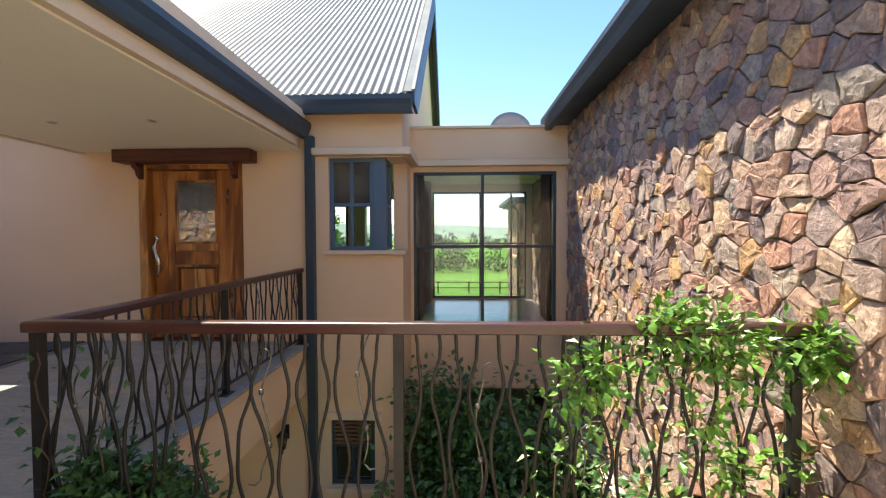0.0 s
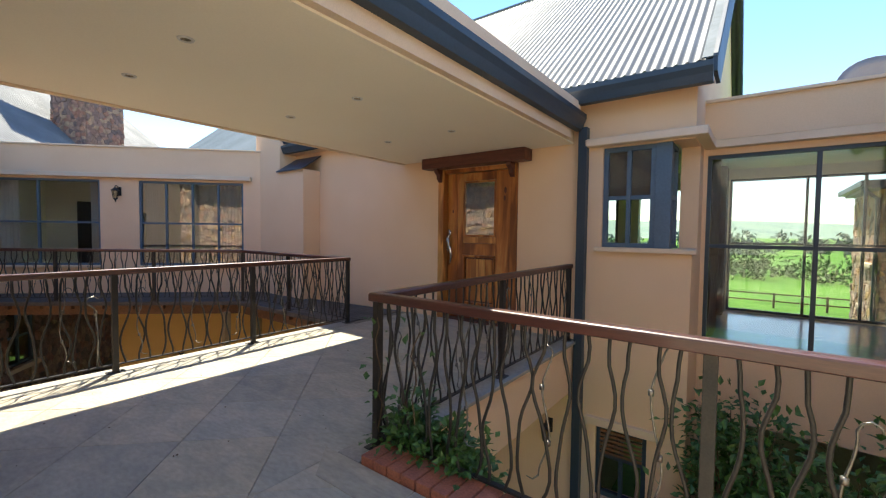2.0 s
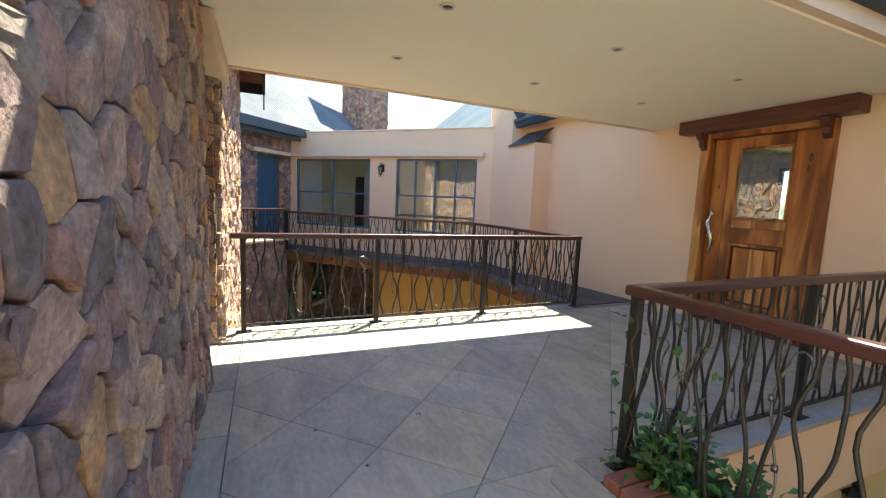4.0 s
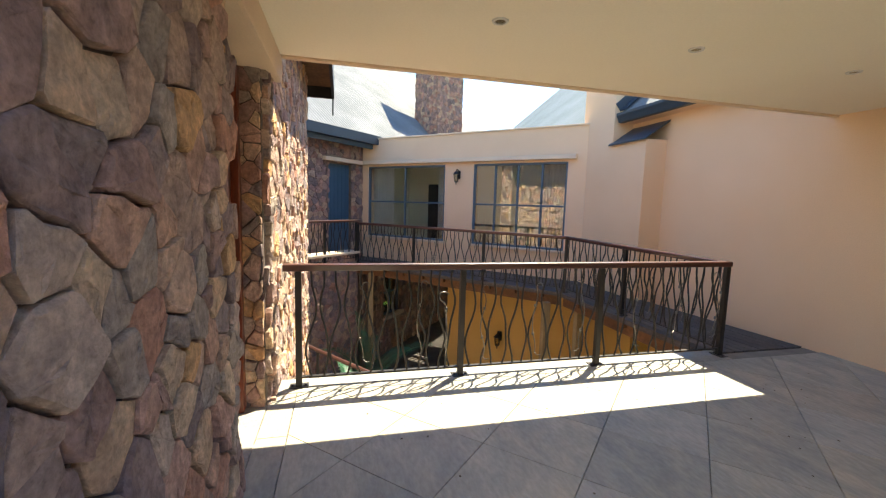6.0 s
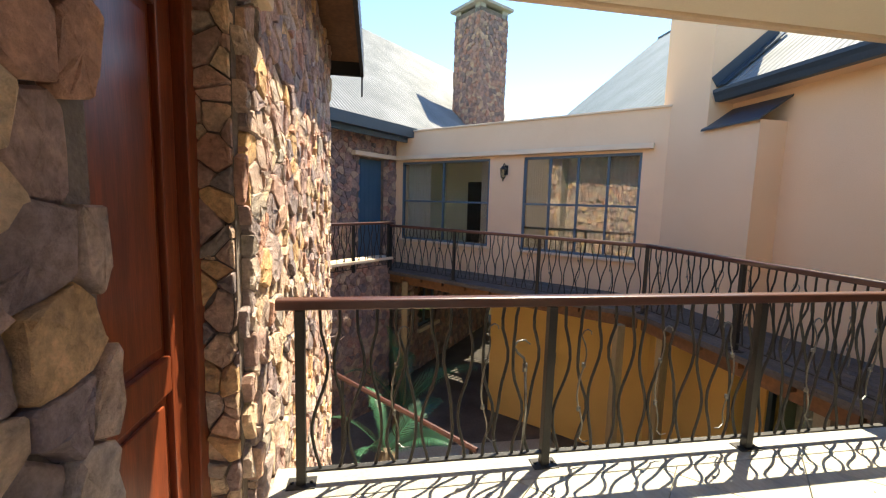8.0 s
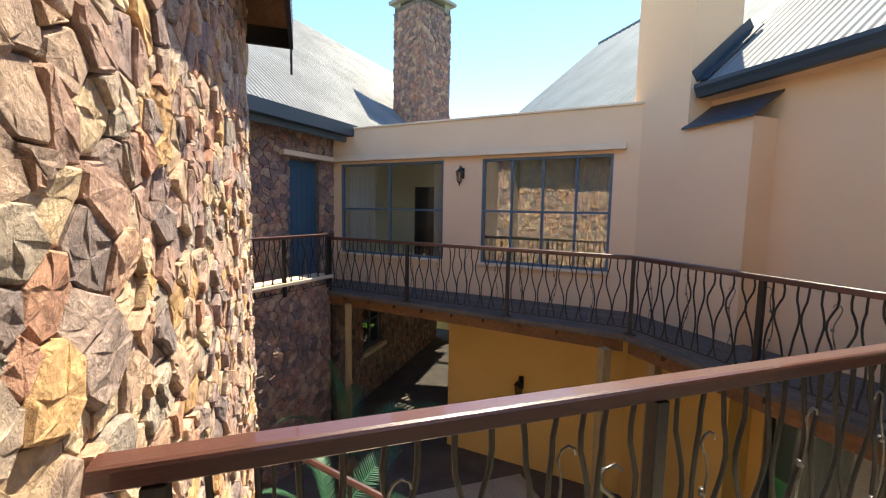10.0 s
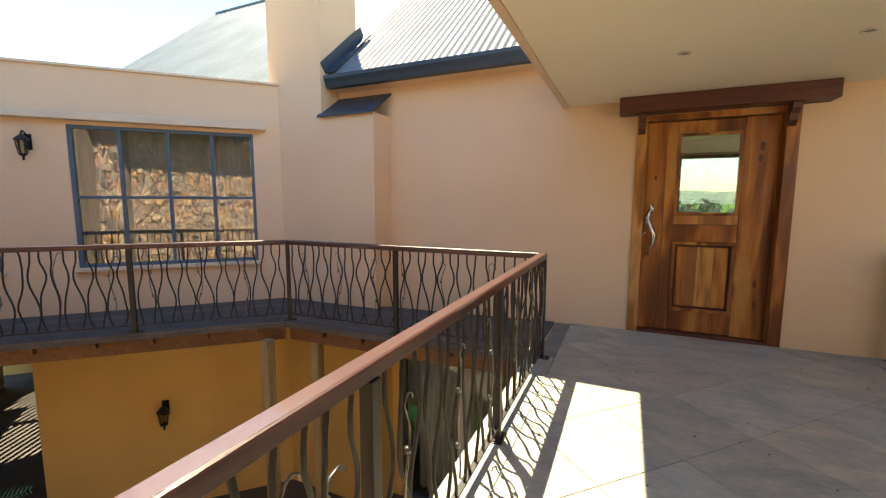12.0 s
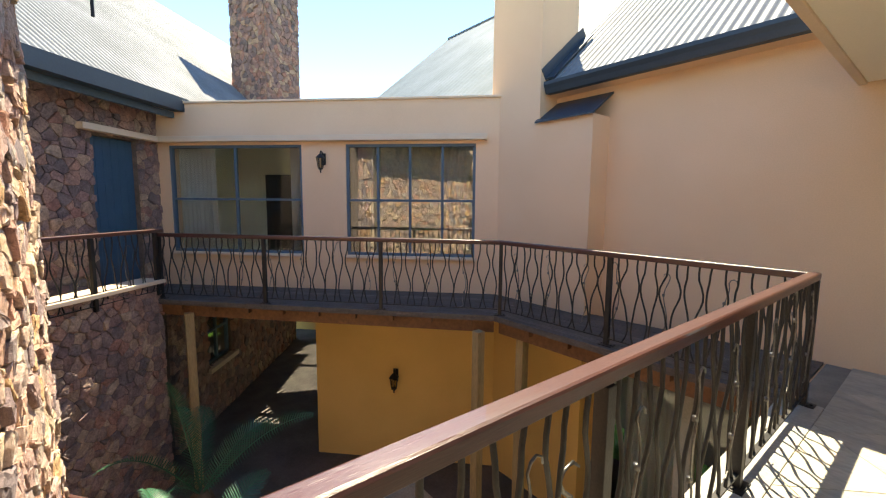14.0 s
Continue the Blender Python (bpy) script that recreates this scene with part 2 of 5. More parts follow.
M_BOUNCE_PAVING = mat("bounce_paving", (0.40, 0.36, 0.29), (0.33, 0.30, 0.24), 0.85, scale=2, fine=30, bump=0.3, spread=0.15)
M_PAVE_SHADED = mat("shaded_paving", (0.12, 0.10, 0.085), (0.08, 0.068, 0.058), 0.85, scale=2, fine=30, bump=0.3, spread=0.15)
M_LAWN = mat("lawn", (0.13, 0.26, 0.035), (0.09, 0.20, 0.03), 0.95, scale=0.25, fine=6, bump=0.3, spread=0.25, spec=0.1)
M_LEAF = mat("creeper_leaf", (0.20, 0.37, 0.055), (0.08, 0.20, 0.03), 0.36, scale=16, fine=60, bump=0.05, spread=0.3)
M_LEAF_DARK = mat("shrub_leaf", (0.075, 0.175, 0.036), (0.03, 0.085, 0.018), 0.45, scale=10, fine=60, bump=0.05, spread=0.3)
M_FROND = mat("cycad_frond", (0.035, 0.125, 0.060), (0.022, 0.085, 0.042), 0.5, scale=10, fine=60, bump=0.05, spread=0.25)
M_HEDGE = mat("far_foliage", (0.085, 0.13, 0.035), (0.05, 0.09, 0.03), 0.9, scale=0.6, fine=5, bump=0.1, spread=0.3, spec=0.1)
M_FARTREE = mat("hazed_trees", (0.10, 0.14, 0.10), (0.07, 0.11, 0.085), 0.95, scale=0.1, fine=1, bump=0, spread=0.2, spec=0.1)
M_HILL = mat("hazed_hill", (0.26, 0.33, 0.22), (0.19, 0.26, 0.20), 0.95, scale=0.01, fine=0.08, bump=0, spread=0.2, spec=0.1)
M_STEM = mat("stem", (0.12, 0.08, 0.045), None, 0.8, scale=8, fine=60)
M_DISH = mat("dish_grey", (0.34, 0.34, 0.35), None, 0.6, scale=2, fine=40, bump=0.05, spread=0.04)
M_WHITE = mat("white_fitting", (0.72, 0.70, 0.66), None, 0.4, scale=6, fine=60, bump=0.02, spread=0.03)
M_BLIND = mat("roller_blind", (0.16, 0.13, 0.10), None, 0.9, scale=4, fine=80, bump=0.05)
M_GLASS = glass_mat("window_glass", (0.93, 0.95, 0.95), 1.55)
M_GLASS_COATED = glass_mat("coated_glass", (0.90, 0.93, 0.91), 3.4)
M_LAMPGLASS = glass_mat("lantern_glass", (0.75, 0.72, 0.62), 1.5)


# ---- mesh helpers ----
WM = {}


def thing(name, at=(0, 0, 0), label="", category="", group="", kind="", ob=None):
    """A top-level Empty at its base."""
    e = new(name)
    e.empty_display_size = 0.1
    e.matrix_basis = Matrix.Translation(at)
    WM[e] = Matrix.Translation(at)
    return tagged(e, label, category, group, kind)


def put(ob, parent=None, m=None):
    m = m or Matrix.Identity(4)
    if parent:
        ob.parent = parent
        ob.matrix_parent_inverse = WM[parent].inverted()
    ob.matrix_basis = m
    WM[ob] = m
    return ob


def finish(name, bm, material, smooth=False):
    me = bpy.data.meshes.new(name)
    bmesh.ops.recalc_face_normals(bm, faces=bm.faces[:])
    bm.to_mesh(me)
    bm.free()
    for x in (material if isinstance(material, (tuple, list)) else [material]):
        me.materials.append(x)
    if smooth:
        me.polygons.foreach_set("use_smooth", [True] * len(me.polygons))
    return me


def part(name, bm, material, parent=None, label="", m=None, smooth=False, kind="", category=""):
    ob = new(name, finish(name, bm, material, smooth))
    put(ob, parent, m)
    return tagged(ob, label, category, "", kind)


def piece(name, mesh, parent, m=None):
    return put(new(name, mesh), parent, m)


def raw(name, verts, faces, material, parent=None, smooth=False, kind="", label="", category=""):
    me = bpy.data.meshes.new(name)
    me.from_pydata(verts, [], faces)
    me.materials.append(material)
    if smooth:
        me.polygons.foreach_set("use_smooth", [True] * len(me.polygons))
    ob = put(new(name, me), parent)
    return tagged(ob, label, category, "", kind)


def box(bm, x0, x1, y0, y1, z0, z1, m=None, bevel=0.0):
    v = [Vector(p) for p in ((x0, y0, z0), (x1, y0, z0), (x1, y1, z0), (x0, y1, z0), (x0, y0, z1), (x1, y0, z1), (x1, y1, z1), (x0, y1, z1))]
    vs = [bm.verts.new(m @ p if m else p) for p in v]
    fs = [bm.faces.new([vs[i] for i in f]) for f in ((0, 3, 2, 1), (4, 5, 6, 7), (0, 1, 5, 4), (1, 2, 6, 5), (2, 3, 7, 6), (3, 0, 4, 7))]
    if bevel:
        es = list({e for f in fs for e in f.edges})
        bmesh.ops.bevel(bm, geom=es, offset=bevel, segments=2, affect="EDGES", profile=0.6)
    return vs


def boxed(*args, m=None, bevel=0.0):
    bm = bmesh.new()
    box(bm, *args, m=m, bevel=bevel)
    return bm


def tube(bm, pts, r, sides=6, cap=True):
    """A tube along points; r one radius or one per point."""
    n = len(pts)
    rings = []
    up = Vector((0.31, 0.87, 0.11))
    for i, p in enumerate(pts):
        d = (Vector(pts[min(i + 1, n - 1)]) - Vector(pts[max(i - 1, 0)])).normalized()
        a = d.cross(up)
        a = a.normalized() if a.length > 1e-4 else d.orthogonal().normalized()
        b = d.cross(a)
        rad = r[i] if isinstance(r, (list, tuple)) else r
        rings.append([bm.verts.new(Vector(p) + rad * (math.cos(t) * a + math.sin(t) * b)) for t in [2 * math.pi * k / sides for k in range(sides)]])
    for r0, r1 in zip(rings, rings[1:]):
        for k in range(sides):
            bm.faces.new((r0[k], r0[(k + 1) % sides], r1[(k + 1) % sides], r1[k]))
    if cap:
        bm.faces.new(rings[0][::-1])
        bm.faces.new(rings[-1])


def lathe(bm, profile, at=(0, 0, 0), sides=12):
    """profile: (radius, z) pairs turned about the z axis."""
    rings = []
    for r, z in profile:
        rings.append([bm.verts.new((at[0] + r * math.cos(2 * math.pi * k / sides), at[1] + r * math.sin(2 * math.pi * k / sides), at[2] + z)) for k in range(sides)])
    for r0, r1 in zip(rings, rings[1:]):
        for k in range(sides):
            bm.faces.new((r0[k], r0[(k + 1) % sides], r1[(k + 1) % sides], r1[k]))
    bm.faces.new(rings[0][::-1])
    bm.faces.new(rings[-1])


def run(a, b, z=0.0):
    """A frame whose x runs from a to b on plan, y to its left, z up."""
    d = Vector((b[0] - a[0], b[1] - a[1], 0))
    return Matrix.Translation((a[0], a[1], z)) @ Matrix.Rotation(math.atan2(d.y, d.x), 4, "Z"), d.length


def pierced(bm, length, z0, z1, y0, y1, holes, m=None):
    """A wall in its own frame (x along, y through) with rectangular holes (x0, x1, z0, z1) that go through it."""
    xs = sorted({0.0, length, *[h[0] for h in holes], *[h[1] for h in holes]})
    zs = sorted({z0, z1, *[h[2] for h in holes], *[h[3] for h in holes]})
    xs, zs = [x for x in xs if 0 <= x <= length], [z for z in zs if z0 <= z <= z1]
    nx, nz = len(xs) - 1, len(zs) - 1

    def solid(i, k):
        if not (0 <= i < nx and 0 <= k < nz):
            return False
        cx, cz = (xs[i] + xs[i + 1]) / 2, (zs[k] + zs[k + 1]) / 2
        return not any(h[0] < cx < h[1] and h[2] < cz < h[3] for h in holes)

    cache = {}

    def v(x, y, z):
        key = (x, y, z)
        if key not in cache:
            p = Vector(key)
            cache[key] = bm.verts.new(m @ p if m else p)
        return cache[key]

    for i in range(nx):
        for k in range(nz):
            if not solid(i, k):
                continue
            xa, xb, za, zb = xs[i], xs[i + 1], zs[k], zs[k + 1]
            bm.faces.new((v(xa, y0, za), v(xb, y0, za), v(xb, y0, zb), v(xa, y0, zb)))
            bm.faces.new((v(xa, y1, za), v(xa, y1, zb), v(xb, y1, zb), v(xb, y1, za)))
            if not solid(i - 1, k):
                bm.faces.new((v(xa, y0, za), v(xa, y0, zb), v(xa, y1, zb), v(xa, y1, za)))
            if not solid(i + 1, k):
                bm.faces.new((v(xb, y0, za), v(xb, y1, za), v(xb, y1, zb), v(xb, y0, zb)))
            if not solid(i, k - 1):
                bm.faces.new((v(xa, y0, za), v(xa, y1, za), v(xb, y1, za), v(xb, y0, za)))
            if not solid(i, k + 1):
                bm.faces.new((v(xa, y0, zb), v(xb, y0, zb), v(xb, y1, zb), v(xa, y1, zb)))


def prism(bm, poly, z0, z1):
    """A plan outline raised from z0 to z1."""
    lo, hi = [bm.verts.new((x, y, z0)) for x, y in poly], [bm.verts.new((x, y, z1)) for x, y in poly]
    n = len(poly)
    bm.faces.new(lo[::-1])
    bm.faces.new(hi)
    for i in range(n):
        bm.faces.new((lo[i], lo[(i + 1) % n], hi[(i + 1) % n], hi[i]))


def clip(poly, px, py, nx, ny):
    """The part of a plan polygon on the side of (px, py) that (nx, ny) points away from."""
    out = []
    for i, a in enumerate(poly):
        b = poly[(i + 1) % len(poly)]
        da, db = (a[0] - px) * nx + (a[1] - py) * ny, (b[0] - px) * nx + (b[1] - py) * ny
        if da <= 0:
            out.append(a)
        if (da < 0 < db) or (db < 0 < da):
            t = da / (da - db)
            out.append((a[0] + t * (b[0] - a[0]), a[1] + t * (b[1] - a[1])))
    return out


def inset(poly, g):
    """A convex outline drawn in by g on every side."""
    out = poly
    n = len(poly)
    cx, cy = sum(p[0] for p in poly) / n, sum(p[1] for p in poly) / n
    for i in range(n):
        a, b = poly[i], poly[(i + 1) % n]
        ex, ey = b[0] - a[0], b[1] - a[1]
        l = math.hypot(ex, ey)
        if l < 1e-6:
            continue
        nx, ny = ey / l, -ex / l
        if (cx - a[0]) * nx + (cy - a[1]) * ny > 0:
            nx, ny = -nx, -ny
        out = clip(out, a[0] - nx * g, a[1] - ny * g, nx, ny)
        if len(out) < 3:
            return []
    return out


def rubble(parent, m, length, z0, z1, size, seed, holes=(), near=None, depth=0.05, tall=1.0, red=False):
    """Dry-jointed rubble on the face y = 0 of the frame m (outwards is -y). near(x, z) says which stones are single pieces."""
    rnd = random.Random(seed)
    seeds = []
    rows = max(1, int((z1 - z0) / (size * 0.80 * tall)))
    for r in range(rows + 1):
        cols = max(1, int(length * tall / (size * 1.08)))
        for c in range(cols + 1):
            if rnd.random() < 0.10:
                continue
            x = (c + 0.5 * (r % 2) + rnd.uniform(-0.40, 0.40)) * length / cols
            z = z0 + (r + rnd.uniform(-0.40, 0.40)) * (z1 - z0) / rows
            seeds.append((x, z, rnd.uniform(-0.12, 0.2) * size * size))
            if rnd.random() < 0.16:
                seeds.append((x + rnd.uniform(-0.5, 0.5) * size, z + rnd.uniform(-0.5, 0.5) * size, -0.10 * size * size))
    pts = np.array([(s[0], s[1]) for s in seeds])
    wts = np.array([s[2] for s in seeds])
    jv, jf, used = [], [], 0
    for i in range(len(seeds)):
        d2 = ((pts - pts[i]) ** 2).sum(1)
        order = np.argsort(d2)[1:20]
        poly = [(0, z0), (length, z0), (length, z1), (0, z1)]
        for j in order:
            dd = math.sqrt(d2[j])
            if dd < 1e-5:
                continue
            nx, ny = (pts[j] - pts[i]) / dd
            off = (d2[j] + wts[i] - wts[j]) / (2 * dd)
            poly = clip(poly, pts[i][0] + nx * off, pts[i][1] + ny * off, nx, ny)
            if len(poly) < 3:
                break
        if len(poly) < 3:
            continue
        cx, cz = sum(p[0] for p in poly) / len(poly), sum(p[1] for p in poly) / len(poly)
        skip = False
        for h in holes:
            if h[0] < cx < h[1] and h[2] < cz < h[3]:
                skip = True
                break
            inside = any(h[0] < p[0] < h[1] and h[2] < p[1] < h[3] for p in poly)
            crosses = not (max(p[0] for p in poly) <= h[0] or min(p[0] for p in poly) >= h[1] or max(p[1] for p in poly) <= h[2] or min(p[1] for p in poly) >= h[3])
            if inside or crosses:
                gaps = [(h[0] - cx, (h[0], cz, 1, 0)), (cx - h[1], (h[1], cz, -1, 0)), (h[2] - cz, (cx, h[2], 0, 1)), (cz - h[3], (cx, h[3], 0, -1))]
                poly = clip(poly, *max(gaps)[1])
                if len(poly) < 3:
                    skip = True
                    break
        if skip:
            continue
        poly = inset(poly, rnd.uniform(0.001, 0.006))
        if len(poly) < 3:
            continue
        ring = []
        for k, a in enumerate(poly):
            b = poly[(k + 1) % len(poly)]
            l = math.hypot(b[0] - a[0], b[1] - a[1])
            if l < 0.012:
                continue
            ring.append((a[0] + 0.08 * (b[0] - a[0]), a[1] + 0.08 * (b[1] - a[1])))
            cuts = int(l / 0.065)
            for c in range(1, cuts):
                ring.append((a[0] + (b[0] - a[0]) * c / cuts + rnd.uniform(-0.009, 0.009), a[1] + (b[1] - a[1]) * c / cuts + rnd.uniform(-0.009, 0.009)))
            ring.append((a[0] + 0.92 * (b[0] - a[0]), a[1] + 0.92 * (b[1] - a[1])) if l > 0.09 else b)
        n = len(ring)
        if n < 3:
            continue
        cx, cz = sum(p[0] for p in ring) / n, sum(p[1] for p in ring) / n
        dep = rnd.uniform(0.45, 1.05) * depth
        tx, tz = rnd.uniform(-0.13, 0.13), rnd.uniform(-0.13, 0.13)
        vs = [(x, 0.03, z) for x, z in ring]
        vs += [(x, -(dep * 0.86 + tx * (x - cx) + tz * (z - cz) + rnd.uniform(-0.007, 0.002)), z) for x, z in ring]
        for x, z in ring:
            k = max(0.6, 1 - rnd.uniform(0.003, 0.013) / max(0.02, math.hypot(x - cx, z - cz)))
            px, pz = cx + (x - cx) * k, cz + (z - cz) * k
            vs.append((px, -(dep + tx * (px - cx) + tz * (pz - cz) + rnd.uniform(-0.004, 0.004)), pz))
        # a chipped inner ring breaks the face into split facets
        sx, sz = rnd.uniform(-0.018, 0.018), rnd.uniform(-0.018, 0.018)
        for x, z in ring:
            k = rnd.uniform(0.42, 0.68)
            px, pz = cx + sx + (x - cx) * k, cz + sz + (z - cz) * k
            vs.append((px, -(dep + tx * (px - cx) + tz * (pz - cz) + rnd.uniform(-0.004, 0.006)), pz))
        vs.append((cx + sx, -(dep + rnd.uniform(-0.003, 0.006)), cz + sz))
        vs = [m @ Vector(p) for p in vs]
        fs = []
        for k in range(n):
            q = (k + 1) % n
            fs += [(k, q, n + q, n + k), (n + k, n + q, 2 * n + q, 2 * n + k), (2 * n + k, 2 * n + q, 3 * n + q, 3 * n + k), (3 * n + k, 3 * n + q, 4 * n)]
        if (near is None or near(cx, cz)) and used < 300:
            raw("stone", vs, fs, M_STONE_RED_SHADED if red else M_STONE, parent)
            used += 1
        else:
            o = len(jv)
            jv += vs
            jf += [tuple(o + a for a in f) for f in fs]
    if jv:
        raw("stonework", jv, jf, M_STONE_RED_SHADED_JOINED if red else M_STONE_JOINED, parent, kind="stuff")


def corrugated(name, origin, along, up, length, height, material, parent, wave=0.105, amp=0.017, label=""):
    """A corrugated sheet: origin at the eave's start, along the eave and up the slope (unit vectors)."""
    o, a, u = Vector(origin), Vector(along).normalized(), Vector(up).normalized()
    nrm = a.cross(u).normalized()
    if nrm.z < 0:
        nrm = -nrm
    n = int(length / wave * 6)
    vs, fs = [], []
    for i in range(n + 1):
        s = length * i / n
        off = amp * math.sin(2 * math.pi * s / wave)
        for t in (0, 0.5, 1):
            for lift in (0.0, -0.004):
                vs.append(o + a * s + u * (height * t) + nrm * (off + lift))
    for i in range(n):
        b, c = 6 * i, 6 * (i + 1)
        for k in (0, 2):
            fs.append((b + k, c + k, c + k + 2, b + k + 2))
            fs.append((b + k + 1, b + k + 3, c + k + 3, c + k + 1))
    ob = raw(name, vs, fs, material, parent, smooth=True)
    return tagged(ob, label)


# ---- the plan ----
YN = 5.70          # door wall
YW = 6.62          # tall window's wall
XE = 0.43          # east stone wall
CEIL = 2.60
LOW = -3.05        # courtyard level
A0, A1 = (-10.45, 5.30), (-14.66, 1.09)          # west wall, north end and south end
wall_w, LEN_W = run(A0, A1)                      # its frame: y to the left is towards the court
T2 = (A1[0] + 3.2 * 0.707, A1[1] - 3.2 * 0.707)
wall_sw, LEN_SW = run(A1, T2)
RC1, RC2 = (-9.50, 4.40), (-13.30, 0.92)
RP = [(-6.36, 4.41), (-7.98, 4.44), RC1, (-10.72, 3.28), (-12.02, 2.09), RC2]
RE = (-11.70, -0.72)

# ---- ground and far view ----
gv, gf = [], []
for i in range(41):
    for j in range(41):
        x, y = -400 + 20 * i, -300 + 20 * j
        d = math.hypot(x, y)
        z = LOW - 0.25 - 0.012 * max(0, min(d, 140) - 60) + max(0, d - 160) * 0.012 * (0.6 + 0.5 * math.sin(x * 0.013 + 1) * math.cos(y * 0.011))
        gv.append((x, y, z))
for i in range(40):
    for j in range(40):
        gf.append((i * 41 + j, (i + 1) * 41 + j, (i + 1) * 41 + j + 1, i * 41 + j + 1))
raw("ground", gv, gf, M_LAWN, smooth=True, kind="structure", label="mown green lawn rolling away to far fields", category="ground")


def clumps(name, count, place, size, material, label, category, leaves=26, seed=1):
    """Foliage as many small tilted leaf clumps with gaps."""
    rnd = random.Random(seed)
    vs, fs = [], []
    for _ in range(count):
        cx, cy, cz, s = place(rnd)
        for _ in range(leaves):
            p = Vector((rnd.gauss(0, 0.45), rnd.gauss(0, 0.45), rnd.gauss(0, 0.42))) * s + Vector((cx, cy, cz))
            a = Vector((rnd.uniform(-1, 1), rnd.uniform(-1, 1), rnd.uniform(-1, 1))).normalized() * size * rnd.uniform(0.6, 1.3)
            b = a.orthogonal().normalized() * size * rnd.uniform(0.35, 0.6)
            o = len(vs)
            vs += [p - a, p + b, p + a, p - b]
            fs.append((o, o + 1, o + 2, o + 3))
    return raw(name, vs, fs, material, kind="stuff", label=label, category=category)


clumps("hedge", 520, lambda r: (r.uniform(-70, 60), r.uniform(54, 68), LOW - 0.6 + r.uniform(0, 2.1), 1.3), 0.34, M_HEDGE, "scrubby green bushes along the lawn", "bushes", 30, 3)
clumps("woodland", 420, lambda r: (r.uniform(-330, 260), r.uniform(150, 235), LOW + r.uniform(-2, 4.6), 3.0), 1.3, M_FARTREE, "row of distant trees, haze in their colour", "trees", 24, 4)
clumps("poplars", 60, lambda r: (r.choice((-12.6, -10.2, -8.7)) + r.uniform(-0.35, 0.35), 24 + r.uniform(-0.5, 0.5), r.uniform(-3.2, 2.6), 0.45), 0.16, M_LEAF, "slender green poplars on the lawn", "trees", 60, 5)
hv, hf = [], []
for i in range(61):
    x = -900 + 30 * i
    for k, (y, z) in enumerate(((420, -8), (620, 14 + 9 * math.sin(i * 0.35) + 6 * math.sin(i * 0.9 + 1)), (900, 22 + 8 * math.sin(i * 0.22 + 2)), (1200, -20))):
        hv.append((x, y, z))
for i in range(60):
    for k in range(3):
        hf.append((4 * i + k, 4 * i + 4 + k, 4 * i + 5 + k, 4 * i + 1 + k))
raw("hill", hv, hf, M_HILL, smooth=True, kind="structure", label="hills on the horizon, coloured pale for haze", category="hill")

# field fence on the lawn
fence = thing("field_fence", (0, 35, LOW - 0.3), "low dark post and rail fence across the lawn", "fence")
for i in range(15):
    part("post", boxed(-16 + 2.6 * i, -15.88 + 2.6 * i, 34.94, 35.06, LOW - 0.6, LOW + 0.75, bevel=0.01), M_BEAM, fence)
for z in (0.15, 0.62):
    part("rail", boxed(-16, 20.5, 34.97, 35.03, LOW + z, LOW + z + 0.08), M_BEAM, fence)

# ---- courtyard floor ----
part("courtyard_floor", boxed(-22, 2.0, -6, 7.2, LOW - 0.25, LOW), M_PAVE_SHADED, None, "paving of the sunken court, coloured dark for shade", kind="structure", category="floor")

part("court_bounce_paving", boxed(-11.4, -6.6, 0.9, 4.0, LOW, LOW + 0.02), M_BOUNCE_PAVING, None, "unseen pale paving added to bounce light upwards", kind="structure", category="floor")

# ---- walkway slab ----
slab = bmesh.new()
prism(slab, [(-6.42, -0.4), (3.2, -0.4), (3.2, 1.90), (-3.34, 1.90), (-3.34, YN), (-6.42, YN)], -0.30, -0.016)
floor = part("floor", slab, M_TILE_BASE, None, "walkway floor of diagonal grey slate tiles", kind="structure", category="floor")
fas = bmesh.new()
box(fas, -3.46, -3.30, 2.10, YN, -0.66, -0.03)
box(fas, -6.44, -6.28, 0.0, YN, -0.62, -0.03)
box(fas, -3.46, XE - 0.06, 1.86, 2.06, -0.66, -0.03)
part("slab_edge", fas, M_PLASTER, None, "beige plastered edge beam of the walkway", kind="structure", category="beam")
part("slab_soffit", boxed(-6.28, -3.46, 0.0, YN, -0.40, -0.31), M_PLASTER, None, "plastered underside of the walkway", kind="structure", category="soffit")
cop = bmesh.new()
box(cop, -3.50, -3.25, 2.12, YN - 0.002, -0.028, 0.006, bevel=0.006)
part("coping", cop, M_COPING, floor, "grey slate edging strip")
part("coping", boxed(-6.50, -6.24, 0.02, 4.46, -0.028, 0.004, bevel=0.006), M_COPING, floor, "grey slate edging strip")

# ---- south stone wall with its doorway ----
wall_s = thing("wall_south", (-6, -0.2, 0), "multicoloured dry-jointed rubble stone wall", "wall", kind="structure")
DW0, DW1, DTOP = -6.07, -5.17, 2.40
core = bmesh.new()
pierced(core, 7.35, LOW, CEIL + 0.9, 0.0, 0.45, [(-2.45 - DW1, -2.45 - DW0, 0.0, DTOP)], m=Matrix.Translation((-2.45, -0.03, 0)) @ Matrix.Rotation(math.pi, 4, "Z"))
part("wall_core", core, M_MORTAR, wall_s)
FLIP = Matrix.Translation((-2.45, -0.03, 0)) @ Matrix.Rotation(math.pi, 4, "Z")
part("unseen_closing_wall", boxed(-2.45, 4.0, -0.86, -0.46, -0.3, 3.4), M_SOFFIT, wall_s)
part("unseen_closing_wall", boxed(3.0, 3.3, -0.46, 1.9, -0.3, 3.4), M_PLASTER, wall_s)

